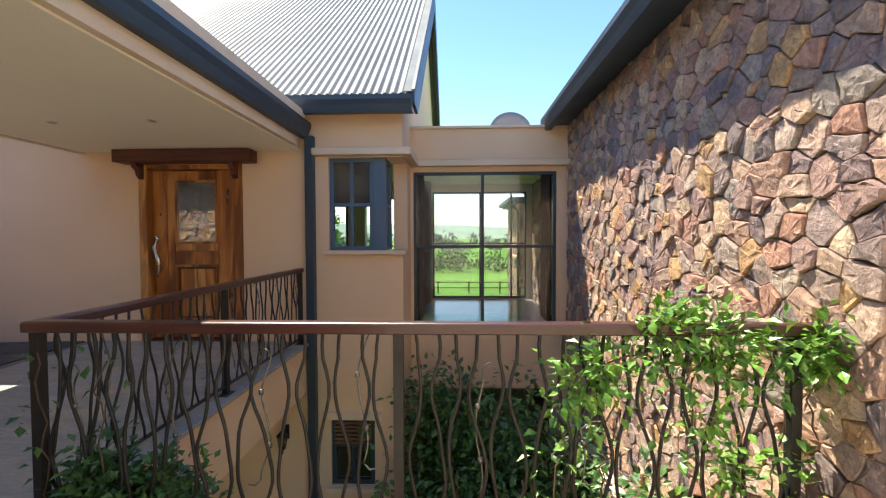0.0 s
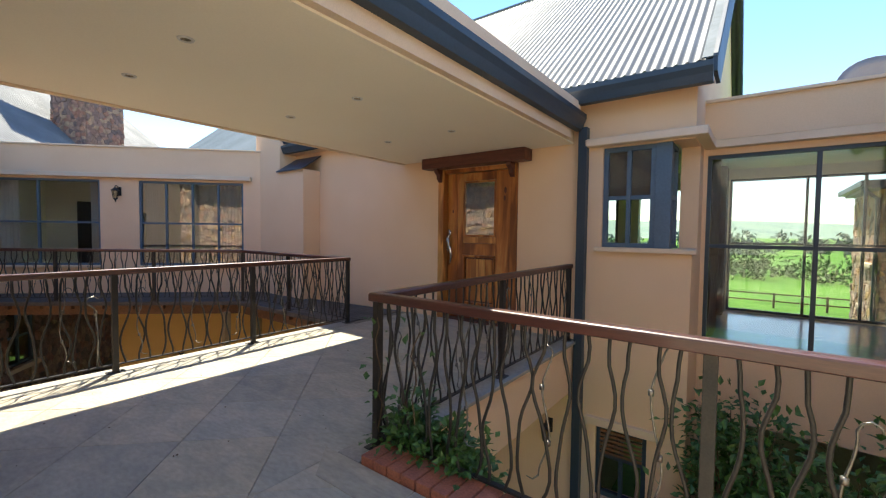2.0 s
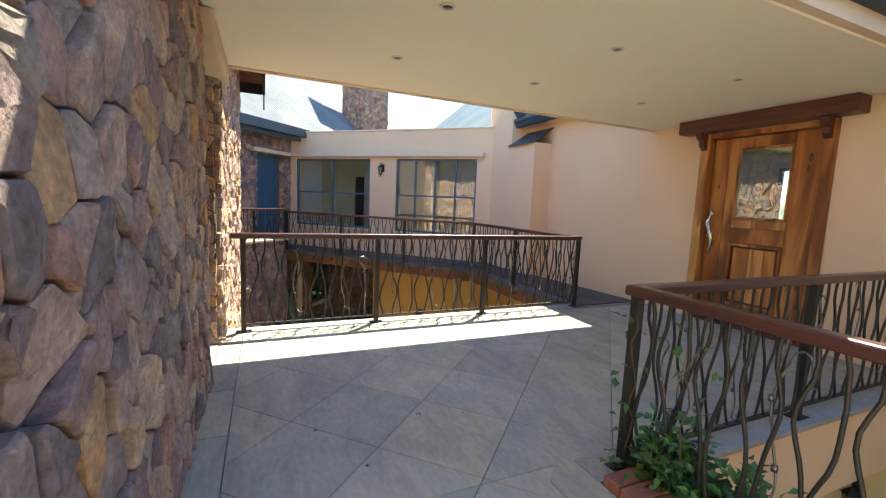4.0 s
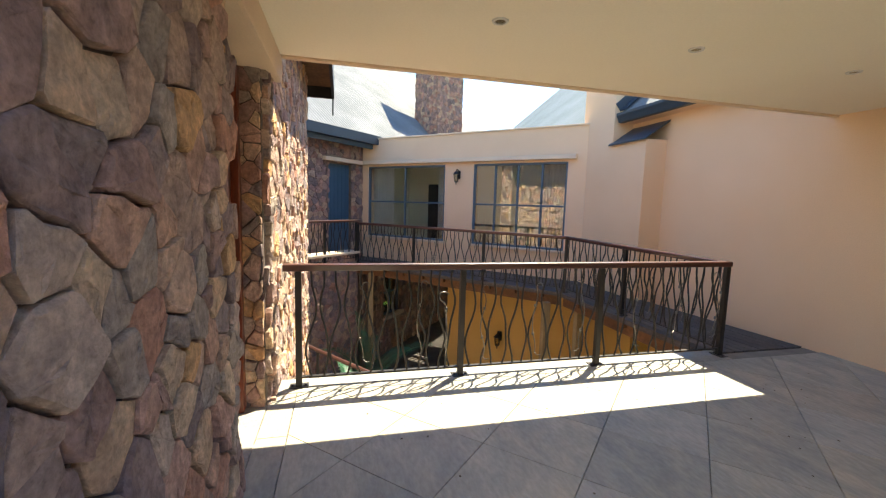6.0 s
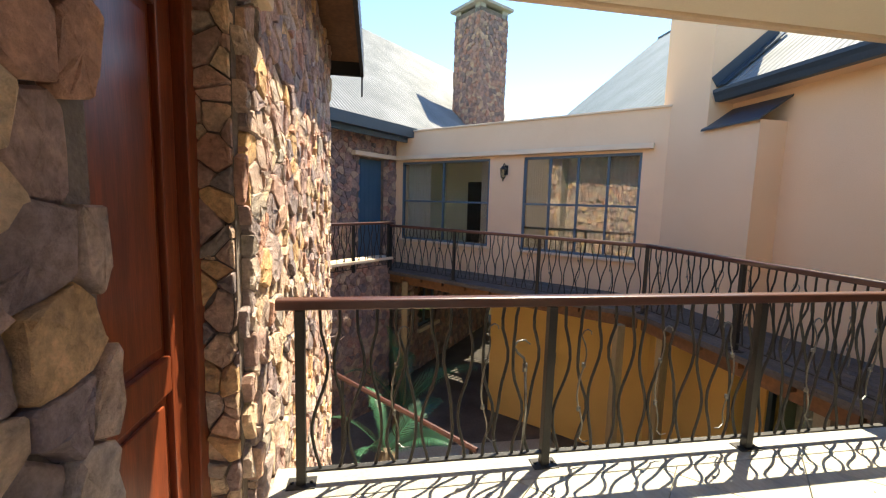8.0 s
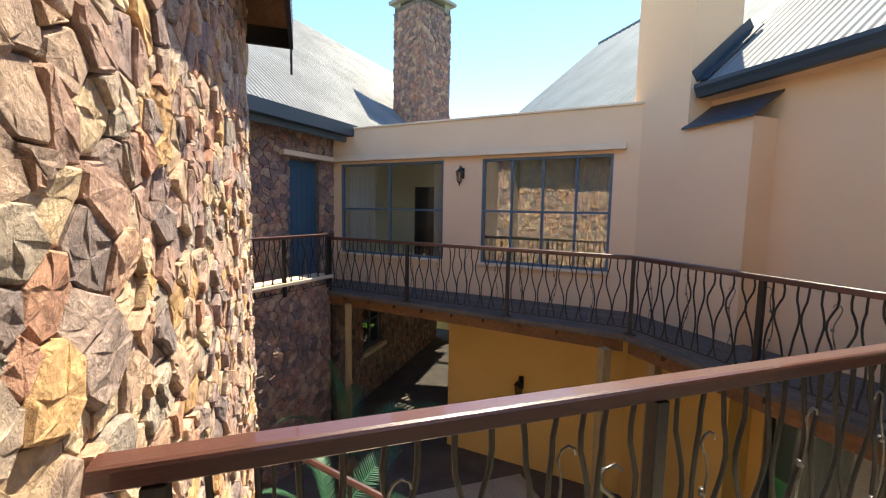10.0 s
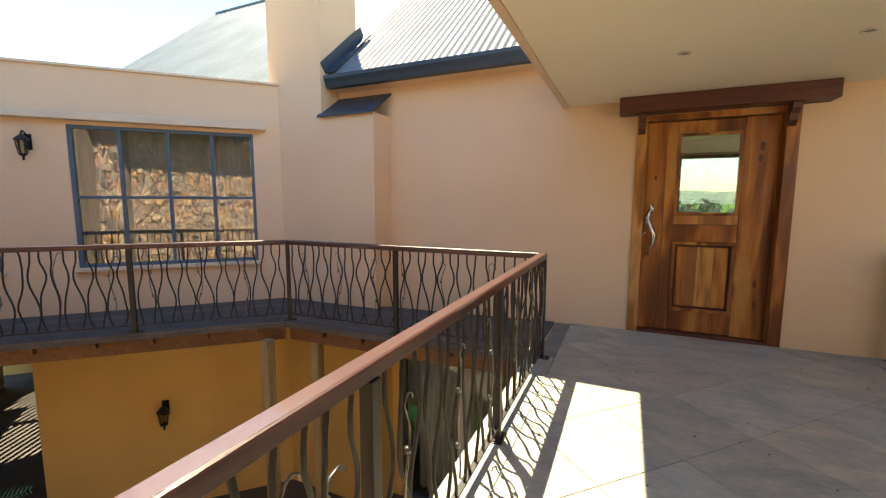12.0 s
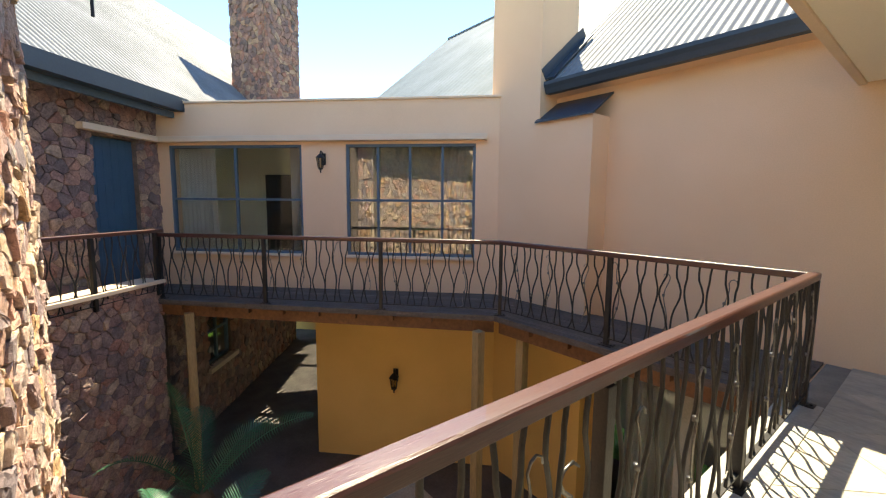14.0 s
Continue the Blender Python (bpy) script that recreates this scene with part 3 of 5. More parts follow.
# ---- east stone wall ----
wall_e = thing("wall_east", (XE + 0.2, 4.2, LOW), "sunlit rubble stone wall in pink, ochre and grey", "wall", kind="structure")
part("wall_core", boxed(XE + 0.03, XE + 0.45, 1.87, 10.2, LOW, 3.42), M_MORTAR, wall_e)
part("wall_core", boxed(XE + 0.45, 4.0, 1.90, 2.3, LOW, 3.42), M_MORTAR, wall_e)
part("ledge", boxed(XE - 0.16, XE + 0.04, 2.1, YW, -1.32, -1.18, bevel=0.01), M_TRIM, wall_e, "pale plastered ledge")

BY = 5.30

# ---- north building: door wall, corner window, tall window ----
DX0, DX1, DH = -5.60, -4.20, 2.42       # front door opening
BX0, BX1 = -3.00, -2.13                 # corner window
wall_n = thing("wall_north", (-5, YN, LOW), "smooth peach plastered house wall", "wall", kind="structure")
bm = bmesh.new()
pierced(bm, 8.55, -0.10, 3.12, 0.0, 0.22, [(DX0 + 10.55, DX1 + 10.55, 0.0, DH), (BX0 + 10.55, 8.55, 1.245, 2.49)], m=Matrix.Translation((-10.55, YN, 0)))
pierced(bm, 4.35, LOW, -0.10, 0.0, 0.22, [(3.35, 3.95, -1.98, -1.06)], m=Matrix.Translation((-6.35, YN, 0)))
part("wall_front", bm, M_PLASTER, wall_n)
bm = bmesh.new()
pierced(bm, 4.2, LOW, -0.10, 0.0, 0.22, [(1.9, 4.1, LOW, -0.72)], m=Matrix.Translation((-10.55, YN, 0)))
box(bm, -10.62, -8.80, BY, YN - 0.001, LOW, -0.10)
part("lower_wall", bm, M_OCHRE, wall_n, "ochre plastered wall below the deck")
bm = bmesh.new()
pierced(bm, YW - YN - 0.22, LOW, 3.12, 0.0, 0.20, [(-1, 0.30, 1.245, 2.49)], m=Matrix.Translation((-2.0, YN + 0.22, 0)) @ Matrix.Rotation(math.pi / 2, 4, "Z"))
part("wall_return", bm, M_PLASTER, wall_n)
WX0, WX1, WZ0, WZ1 = -1.955, 0.26, 0.02, 2.43
bm = bmesh.new()
pierced(bm, XE + 2.0 + 0.03, LOW, 3.09, 0.0, 0.2, [(WX0 + 2.0, WX1 + 2.0, WZ0, WZ1), (0.12, 2.2, LOW, -0.95)], m=Matrix.Translation((-2.0, YW, 0)))
part("wall_link", bm, M_PLASTER, wall_n)
led = bmesh.new()
prism(led, [(-3.20, YN - 0.13), (-1.87, YN - 0.13), (-1.87, YW - 0.13), (XE, YW - 0.13), (XE, YW + 0.01), (-1.99, YW + 0.01), (-1.99, YN + 0.01), (-3.20, YN + 0.01)], 2.505, 2.60)
bmesh.ops.bevel(led, geom=led.edges[:], offset=0.008, segments=1, affect="EDGES")
part("ledge", led, M_TRIM, wall_n, "pale projecting plaster ledge")
part("parapet_cap", boxed(-2.04, XE, YW - 0.05, YW + 0.24, 3.09, 3.13, bevel=0.008), M_TRIM, wall_n, "parapet capping")
part("window_sill", boxed(-3.07, -1.95, YN - 0.08, YN + 0.14, 1.19, 1.243, bevel=0.008), M_TRIM, wall_n, "pale window sill")
part("window_sill", boxed(-3.05, -2.35, YN - 0.08, YN + 0.10, -2.05, -1.99, bevel=0.008), M_TRIM, wall_n, "pale window sill")
part("lintel_band", boxed(-3.12, -2.30, YN - 0.07, YN + 0.01, -1.05, -0.95, bevel=0.008), M_TRIM, wall_n, "pale plaster band")

# buttress, flue and its lead-coloured skirt
bm = bmesh.new()
box(bm, -10.62, -8.80, BY, YN + 0.05, -0.098, 2.66)
part("buttress", bm, M_PLASTER, wall_n)
part("flue", boxed(-10.62, -9.66, BY + 0.001, 6.15, 2.66, 6.2), M_PLASTER, wall_n, "plastered flue above the roof")
bm = bmesh.new()
vs = [bm.verts.new(p) for p in ((-9.70, BY - 0.06, 2.645), (-8.76, BY - 0.06, 2.645), (-8.76, YN, 2.96), (-9.70, YN, 2.96), (-9.70, BY - 0.06, 2.67), (-8.76, BY - 0.06, 2.67), (-8.76, YN, 2.985), (-9.70, YN, 2.985))]
for f in ((0, 3, 2, 1), (4, 5, 6, 7), (0, 1, 5, 4), (1, 2, 6, 5), (2, 3, 7, 6), (3, 0, 4, 7)):
    bm.faces.new([vs[i] for i in f])
part("skirt_flashing", bm, M_BLUE, wall_n, "dark blue sheet metal skirt")

# ---- west wall at 45 degrees ----
def along_w(p):
    return (wall_w.inverted() @ Vector((p[0], p[1], 0))).x


U2a, U2b = along_w((-10.69, 5.02)), along_w((-12.22, 3.48))
U1a, U1b = along_w((-12.80, 2.97)), along_w((-14.53, 1.25))
wall_west = thing("wall_west", (-12.5, 3.2, LOW), "peach plastered wall with two wide windows", "wall", kind="structure")
WT, WB = 2.455, 0.60
bm = bmesh.new()
pierced(bm, LEN_W + 0.2, -0.02, 3.16, -0.24, 0.0, [(U2a, U2b, WB, WT), (U1a, U1b, WB, WT)], m=wall_w)
part("wall_front", bm, M_PLASTER, wall_west)
LOWGAP = 3.14
bm = bmesh.new()
pierced(bm, LOWGAP, LOW, -0.22, -0.24, -0.01, [], m=wall_w)
part("lower_wall", bm, M_OCHRE, wall_west, "ochre plastered wall below the deck")
bm = bmesh.new()
box(bm, 0.19, LEN_W + 0.12, -0.02, 0.13, 2.50, 2.595, m=wall_w, bevel=0.01)
part("ledge", bm, M_TRIM, wall_west, "pale projecting plaster ledge")
part("parapet_cap", boxed(-0.02, LEN_W, -0.28, 0.035, 3.16, 3.195, m=wall_w, bevel=0.008), M_TRIM, wall_west, "parapet capping")
for u0, u1 in ((U2a, U2b), (U1a, U1b)):
    part("window_sill", boxed(u0 - 0.04, u1 + 0.04, -0.10, 0.06, WB - 0.05, WB - 0.002, m=wall_w, bevel=0.008), M_TRIM, wall_west, "pale window sill")

# ---- south-west stone wall with a blue door, and the low wall under the railing ----
wall_sw_thing = thing("wall_southwest", (A1[0], A1[1], LOW), "brown and pink rubble stone wall", "wall", kind="structure")
SD0, SD1 = 0.42, 1.22
bm = bmesh.new()
pierced(bm, LEN_SW, LOW, 3.25, -0.45, -0.03, [(SD0, SD1, 0.0, 2.46)], m=wall_sw)
part("wall_core", bm, M_MORTAR, wall_sw_thing)
part("ledge", boxed(-0.05, 1.45, -0.02, 0.12, 2.50, 2.595, m=wall_sw, bevel=0.01), M_TRIM, wall_sw_thing, "pale projecting plaster ledge")
low_m, LEN_LOW = run(RC2, RE)
low_wall = thing("low_stone_wall", (RC2[0], RC2[1], LOW), "brown rubble stone retaining wall with pale coping", "wall", kind="structure")
bm = bmesh.new()
pierced(bm, LEN_LOW, LOW, 0.24, -0.32, -0.03, [], m=low_m)
part("wall_core", bm, M_MORTAR, low_wall)
part("coping", boxed(-0.04, LEN_LOW, -0.36, 0.05, 0.24, 0.30, m=low_m, bevel=0.01), M_TRIM, low_wall, "pale plaster coping")
part("landing_floor", boxed(-0.1, LEN_LOW, -1.30, -0.32, -0.12, -0.01, m=low_m), M_COPING, low_wall, "grey landing floor")

S2M, LEN_S2 = run((-9.7, -1.25), (-12.5, -1.25))
wall_s2 = thing("wall_court_south", (-11.1, -1.3, LOW), "sunlit rubble stone wall closing the court", "wall", kind="structure")
bm = bmesh.new()
pierced(bm, LEN_S2, LOW, 3.4, 0.03, 0.4, [(0.9, 1.7, 0.9, 1.9)], m=S2M @ Matrix.Rotation(math.pi, 4, "Z") @ Matrix.Translation((-LEN_S2, 0, 0)))
part("wall_core", bm, M_MORTAR, wall_s2)
part("dark_window_fill", boxed(-11.8, -10.4, -1.9, -1.7, 0.6, 2.2), M_BLACK, wall_s2)

# stone back of the passage under the west rooms, its stone colours darkened for shade
pas = thing("passage", (-14.5, 3.0, LOW), "shaded stone passage below the rooms", "wall", kind="structure")
P1 = (A1[0] + 0.55, A1[1] - 0.05)
P2 = (P1[0] - 6.5 * 0.80, P1[1] + 6.5 * 0.60)
pas_m, LEN_P = run(P1, P2)
bm = bmesh.new()
pierced(bm, LEN_P, LOW, -0.24, 0.03, 0.4, [(1.2, 2.2, -1.9, -0.55)], m=pas_m)
part("wall_core", bm, M_MORTAR, pas)
part("dark_window_fill", boxed(1.0, 2.4, 0.42, 0.5, -2.1, -0.4, m=pas_m), M_BLACK, pas)
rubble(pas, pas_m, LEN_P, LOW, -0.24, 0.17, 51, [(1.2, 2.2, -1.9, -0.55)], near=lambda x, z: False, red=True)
part("window_sill", boxed(1.1, 2.3, -0.10, 0.12, -2.0, -1.9, m=pas_m), M_TRIM, pas)

# ---- roofs ----
def gutter(parent, a, b, z, size=(0.15, 0.16), m=None, label="dark blue box gutter"):
    """A moulded box gutter from a to b, its back on the line and its body to the right of the way."""
    f, l = run(a, b, z)
    w, h = size
    prof = [(0.0, 0.0), (-w * 0.62, 0.0), (-w * 0.72, h * 0.22), (-w * 0.80, h * 0.42), (-w, h * 0.72), (-w, h), (-w + 0.02, h), (-w + 0.02, h * 0.8), (-0.02, h * 0.3), (-0.02, h), (0, h)]
    bmg = bmesh.new()
    lo, hi = [bmg.verts.new(f @ Vector((0, y, z1))) for y, z1 in prof], [bmg.verts.new(f @ Vector((l, y, z1))) for y, z1 in prof]
    n = len(prof)
    for i in range(n):
        bmg.faces.new((lo[i], lo[(i + 1) % n], hi[(i + 1) % n], hi[i]))
    bmg.faces.new(lo[::-1])
    bmg.faces.new(hi)
    return part("gutter", bmg, M_BLUE, parent, label)


SL = math.radians(40.5)
roof_n = thing("roof_north", (-5, 6, 3.1), "silver corrugated metal gable roof with blue gutter", "roof", kind="structure")
UPN = (0, math.cos(SL), math.sin(SL))
RLEN = 6.35
corrugated("roof_sheet", (-9.66, 5.42, 3.235), (1, 0, 0), UPN, 7.86, RLEN, M_ROOF, roof_n)
corrugated("roof_sheet", (-17.9, 5.42, 3.235), (1, 0, 0), UPN, 8.22, RLEN, M_ROOF_BLUE, roof_n, wave=0.20, amp=0.006, label="same sheeting, coloured blue-grey as without the sun's sheen")
RIDGE = (5.42 + RLEN * math.cos(SL), 3.235 + RLEN * math.sin(SL))
corrugated("roof_sheet", (-17.9, RIDGE[0], RIDGE[1]), (1, 0, 0), (0, math.cos(SL), -math.sin(SL)), 16.1, RLEN, M_ROOF, roof_n)
bm = bmesh.new()
tube(bm, [(-17.85, RIDGE[0], RIDGE[1] + 0.01), (-1.8, RIDGE[0], RIDGE[1] + 0.01)], 0.05, 8)
part("ridge_cap", bm, M_ROOF, roof_n)
bm = bmesh.new()
for s in (1, -1):
    y0 = 5.40 if s > 0 else 2 * RIDGE[0] - 5.40
    vs = [(-1.80, y0, 3.10), (-1.80, y0 + s * 0.45, 3.10), (-1.80, RIDGE[0], RIDGE[1] - 0.50), (-1.80, RIDGE[0], RIDGE[1] + 0.06), (-1.80, y0, 3.28)]
    lo, hi = [bm.verts.new(p) for p in vs], [bm.verts.new((x - 0.04, y, z)) for x, y, z in vs]
    bm.faces.new(lo)
    bm.faces.new(hi[::-1])
    for i in range(5):
        bm.faces.new((lo[i], hi[i], hi[(i + 1) % 5], lo[(i + 1) % 5]))
part("barge_board", bm, M_BLUE, roof_n)
bm = bmesh.new()
tri = [(YN, 3.12), (2 * RIDGE[0] - YN, 3.12), (RIDGE[0], RIDGE[1] - 0.28)]
f1, f2 = [bm.verts.new((-2.02, y, z)) for y, z in tri], [bm.verts.new((-2.2, y, z)) for y, z in tri]
bm.faces.new(f1)
bm.faces.new(f2[::-1])
for i in range(3):
    bm.faces.new((f1[i], f1[(i + 1) % 3], f2[(i + 1) % 3], f2[i]))
part("gable_wall", bm, M_PLASTER, roof_n, "peach plastered gable")
VERGE = Matrix.Translation((-2.0, 5.42, 3.235)) @ Matrix.Rotation(SL, 4, "X")
part("verge_soffit", boxed(-0.018, 0.158, 0.02, RLEN - 0.1, -0.09, -0.03, m=VERGE), M_BLUE, roof_n, "dark blue verge boarding")
part("verge_flashing", boxed(0.06, 0.205, -0.01, RLEN - 0.02, 0.022, 0.034, m=VERGE), M_ROOF_BLUE, roof_n, "grey sheet verge flashing")
gutter(roof_n, (-9.60, 5.44), (-6.3, 5.44), 3.05)
gutter(roof_n, (-3.55, 5.44), (-1.83, 5.44), 2.985, (0.16, 0.20))
bm = bmesh.new()
fl_m = Matrix.Translation((-9.655, 5.40, 3.27)) @ Matrix.Rotation(SL, 4, "X")
box(bm, 0.0, 0.14, 0.0, 1.25, 0.0, 0.02, m=fl_m)
box(bm, 0.0, 0.015, 0.0, 1.25, 0.02, 0.16, m=fl_m)
part("flashing", bm, M_BLUE, roof_n, "dark blue sheet flashing beside the flue")
part("eave_soffit", boxed(-9.66, -1.84, 5.44, YN, 3.06, 3.09), M_PLASTER, roof_n)

# canopy over the walkway
roof_c = thing("canopy_roof", (-4.9, 2.8, CEIL), "flat canopy over the walkway with beige fascia and blue gutter", "roof", kind="structure")
part("canopy_slab", boxed(-6.36, -3.385, -0.4, YN - 0.002, CEIL + 0.01, CEIL + 0.40), M_TRIM, roof_c)
part("fascia", boxed(-3.385, -3.32, -0.4, YN - 0.28, CEIL + 0.005, CEIL + 0.16), M_TRIM, roof_c, "beige fascia strip")
part("fascia", boxed(-6.42, -6.362, -0.02, YN - 0.002, CEIL - 0.03, CEIL + 0.28, bevel=0.006), M_TRIM, roof_c, "beige edge trim")
part("roof_edge", boxed(-3.365, -3.205, -0.4, YN - 0.28, CEIL + 0.33, CEIL + 0.43, bevel=0.01), M_TRIM, roof_c, "pale roof edge capping")
gutter(roof_c, (-3.32, -0.4), (-3.32, YN - 0.10), CEIL + 0.12, (0.13, 0.20))
part("downpipe", boxed(-3.28, -3.17, YN - 0.13, YN - 0.02, LOW, CEIL + 0.16, bevel=0.008), M_BLUE, roof_c, "square dark blue downpipe")
ceil = part("ceiling", boxed(-6.36, -3.385, 0.0, YN - 0.004, CEIL - 0.012, CEIL + 0.008), M_SOFFIT, None, "smooth cream ceiling of the canopy", kind="structure", category="ceiling")
part("plaster_beam", boxed(-6.40, -5.05, -0.32, 0.07, DTOP - 0.012, CEIL - 0.013, bevel=0.02), M_TRIM, wall_s, "plastered lintel over the doorway")

# south roof and east roof
roof_s = thing("roof_south", (-8, 0, 3.4), "corrugated metal roof eave over the stone wall", "roof", kind="structure")
corrugated("roof_sheet", (-9.95, 0.40, 3.38), (1, 0, 0), (0, -math.cos(0.35), math.sin(0.35)), 3.55, 3.2, M_ROOF, roof_s)
part("eave_soffit", boxed(-9.90, -6.45, -0.03, 0.37, 3.28, 3.31), M_BEAM, roof_s)
part("fascia", boxed(-9.95, -6.42, 0.36, 0.40, 3.12, 3.37), M_BLACK, roof_s, "dark fascia board")
bm = bmesh.new()
tube(bm, [(-9.93, 0.38, 3.12), (-9.93, 0.38, 2.86)], 0.012, 6)
part("rain_chain", bm, M_BLACK, roof_s)
part("verge", boxed(-9.98, -9.94, -2.5, 0.40, 3.12, 3.37), M_BLACK, roof_s)
roof_e = thing("roof_east", (0.4, 5, 3.2), "metal roof with dark blue gutter on the stone wall", "roof", kind="structure")
corrugated("roof_sheet", (0.13, 1.5, 3.29), (0, 1, 0), (math.cos(0.5), 0, math.sin(0.5)), 9.0, 3.0, M_ROOF, roof_e)
gutter(roof_e, (0.17, YW + 0.1), (0.17, 1.4), 3.05, (0.14, 0.19))
part("eave_soffit", boxed(0.16, XE + 0.4, 1.6, 10.2, 3.11, 3.14), M_BLUE, roof_e)
roof_sw = thing("roof_southwest", (A1[0], A1[1], 3.2), "silver corrugated hipped roof with blue fascia", "roof", kind="structure")
dN, dU = Vector((-0.707, 0.707, 0)), Vector((-0.707 * math.cos(0.70), -0.707 * math.cos(0.70), math.sin(0.70)))
EV = Vector((A1[0] + 0.28, A1[1] + 0.28, 3.27))
corrugated("roof_sheet", EV - dN * 5.0, dN, dU, 17.0, 7.3, M_ROOF, roof_sw)
g0, g1 = EV - dN * 5.0, EV + dN * 0.12
bm = bmesh.new()
fm, fl = run((g0.x, g0.y), (g1.x, g1.y))
box(bm, 0, fl, -0.02, 0.16, 3.02, 3.25, m=fm @ Matrix.Translation((0, -0.14, 0)))
part("gutter", bm, M_BLUE, roof_sw, "dark blue box gutter")
part("fascia", boxed(0, fl, 0.04, 0.10, 2.92, 3.02, m=fm), M_BLUE_LIGHT, roof_sw, "blue painted fascia")

# stone chimney
chim = thing("chimney", (-18.2, 4.0, 2.5), "square rubble stone chimney stack", "chimney", kind="structure")
CS = 0.60
CM = Matrix.Translation((-18.2, 4.0, 0)) @ Matrix.Rotation(math.radians(28), 4, "Z")
part("core", boxed(-CS, CS, -CS, CS, 2.4, 7.6, m=CM), M_MORTAR, chim)
for k in range(2):
    fm2 = CM @ Matrix.Rotation(k * math.pi / 2, 4, "Z") @ Matrix.Translation((-CS, -CS - 0.0, 0))
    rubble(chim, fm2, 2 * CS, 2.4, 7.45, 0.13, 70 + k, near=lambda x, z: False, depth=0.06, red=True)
part("cap_slab", boxed(-CS - 0.14, CS + 0.14, -CS - 0.14, CS + 0.14, 7.72, 7.82, m=CM, bevel=0.02), M_COPING, chim, "stone cap slab")
bm = bmesh.new()
for sx in (-1, 1):
    for sy in (-1, 1):
        box(bm, sx * CS * 0.8 - 0.12, sx * CS * 0.8 + 0.12, sy * CS * 0.8 - 0.12, sy * CS * 0.8 + 0.12, 7.45, 7.73, m=CM)
part("cap_pier", bm, M_COPING, chim)


# ---- windows and doors ----
def frame_grid(parent, m, u0, u1, z0, z1, cols, rows, material, glass=None, bar=0.045, edge=0.06, depth=(-0.02, 0.05), splits=None, zsplits=None, label="blue painted frame"):
    """Frame, bars and panes of a window in the frame m (x along)."""
    us = splits or [u0 + (u1 - u0) * i / cols for i in range(cols + 1)]
    zs = zsplits or [z0 + (z1 - z0) * i / rows for i in range(rows + 1)]
    y0, y1 = depth
    bm = bmesh.new()
    for a, b, c, d in ((u0, u1, z0, z0 + edge), (u0, u1, z1 - edge, z1), (u0, u0 + edge, z0 + edge, z1 - edge), (u1 - edge, u1, z0 + edge, z1 - edge)):
        box(bm, a, b, y0, y1, c, d, m=m, bevel=0.004)
    fr = part("window_frame", bm, material, parent, label)
    for u in us[1:-1]:
        part("mullion", boxed(u - bar / 2, u + bar / 2, y0 + 0.005, y1 - 0.005, z0 + edge, z1 - edge, m=m, bevel=0.003), material, parent)
    for z in zs[1:-1]:
        part("transom", boxed(u0 + edge, u1 - edge, y0 + 0.008, y1 - 0.008, z - bar / 2, z + bar / 2, m=m, bevel=0.003), material, parent)
    ym = (y0 + y1) / 2
    for a, b in zip(us, us[1:]):
        for c, d in zip(zs, zs[1:]):
            p = part("pane", boxed(a + 0.012, b - 0.012, ym - 0.002, ym + 0.002, c + 0.012, d - 0.012, m=m), glass or M_GLASS, parent)
            p.visible_shadow = False
    return fr


def curtain(name, m, u0, u1, z0, z1, y, label, group="", folds=9, cloth=None):
    """A hanging curtain with soft folds."""
    bm = bmesh.new()
    n = folds * 8
    rows = [z0, (z0 + z1) / 2, z1]
    grid = []
    for k, z in enumerate(rows):
        line = []
        for i in range(n + 1):
            s = i / n
            line.append(bm.verts.new(m @ Vector((u0 + (u1 - u0) * s, y + 0.035 * math.sin(2 * math.pi * folds * s + 0.3 * k) + 0.01 * math.sin(17 * s), z))))
        grid.append(line)
    for r0, r1 in zip(grid, grid[1:]):
        for i in range(n):
            bm.faces.new((r0[i], r0[i + 1], r1[i + 1], r1[i]))
    bmesh.ops.solidify(bm, geom=bm.faces[:], thickness=0.006)
    return tagged(part(name, bm, cloth or M_CURTAIN, None, label, smooth=True, category="curtain"), group=group)


win_tall = thing("window_1", ((WX0 + WX1) / 2, YW, WZ0), "tall fixed window in blue-grey metal frame", "window", kind="structure")
frame_grid(win_tall, Matrix.Translation((0, YW + 0.05, 0)), WX0, WX1, WZ0, WZ1, 2, 2, M_BLUE, bar=0.045, edge=0.045, splits=[WX0, -0.875, WX1], zsplits=[WZ0, 1.27, WZ1])
win_corner = thing("window_2", (-2.6, YN, 1.24), "small blue corner window with upper sashes", "window", kind="structure")
cm = Matrix.Translation((0, YN + 0.06, 0))
frame_grid(win_corner, cm, BX0, -2.40, 1.245, 2.49, 2, 2, M_BLUE_LIGHT, bar=0.05, edge=0.055, zsplits=[1.245, 1.86, 2.49])
part("corner_post", boxed(-2.40, -2.23, YN + 0.02, YN + 0.12, 1.245, 2.49, bevel=0.006), M_BLUE_LIGHT, win_corner, "wide blue corner panel")
rm = Matrix.Translation((-2.25, YN + 0.12, 0)) @ Matrix.Rotation(math.pi / 2, 4, "Z")
frame_grid(win_corner, rm, 0.0, 0.40, 1.245, 2.49, 1, 2, M_BLUE_LIGHT, bar=0.05, edge=0.05, zsplits=[1.245, 1.86, 2.49])
part("blind", boxed(-2.96, -2.42, YN + 0.16, YN + 0.17, 1.88, 2.47), M_BLIND, win_corner, "brown roller blind drawn half way")

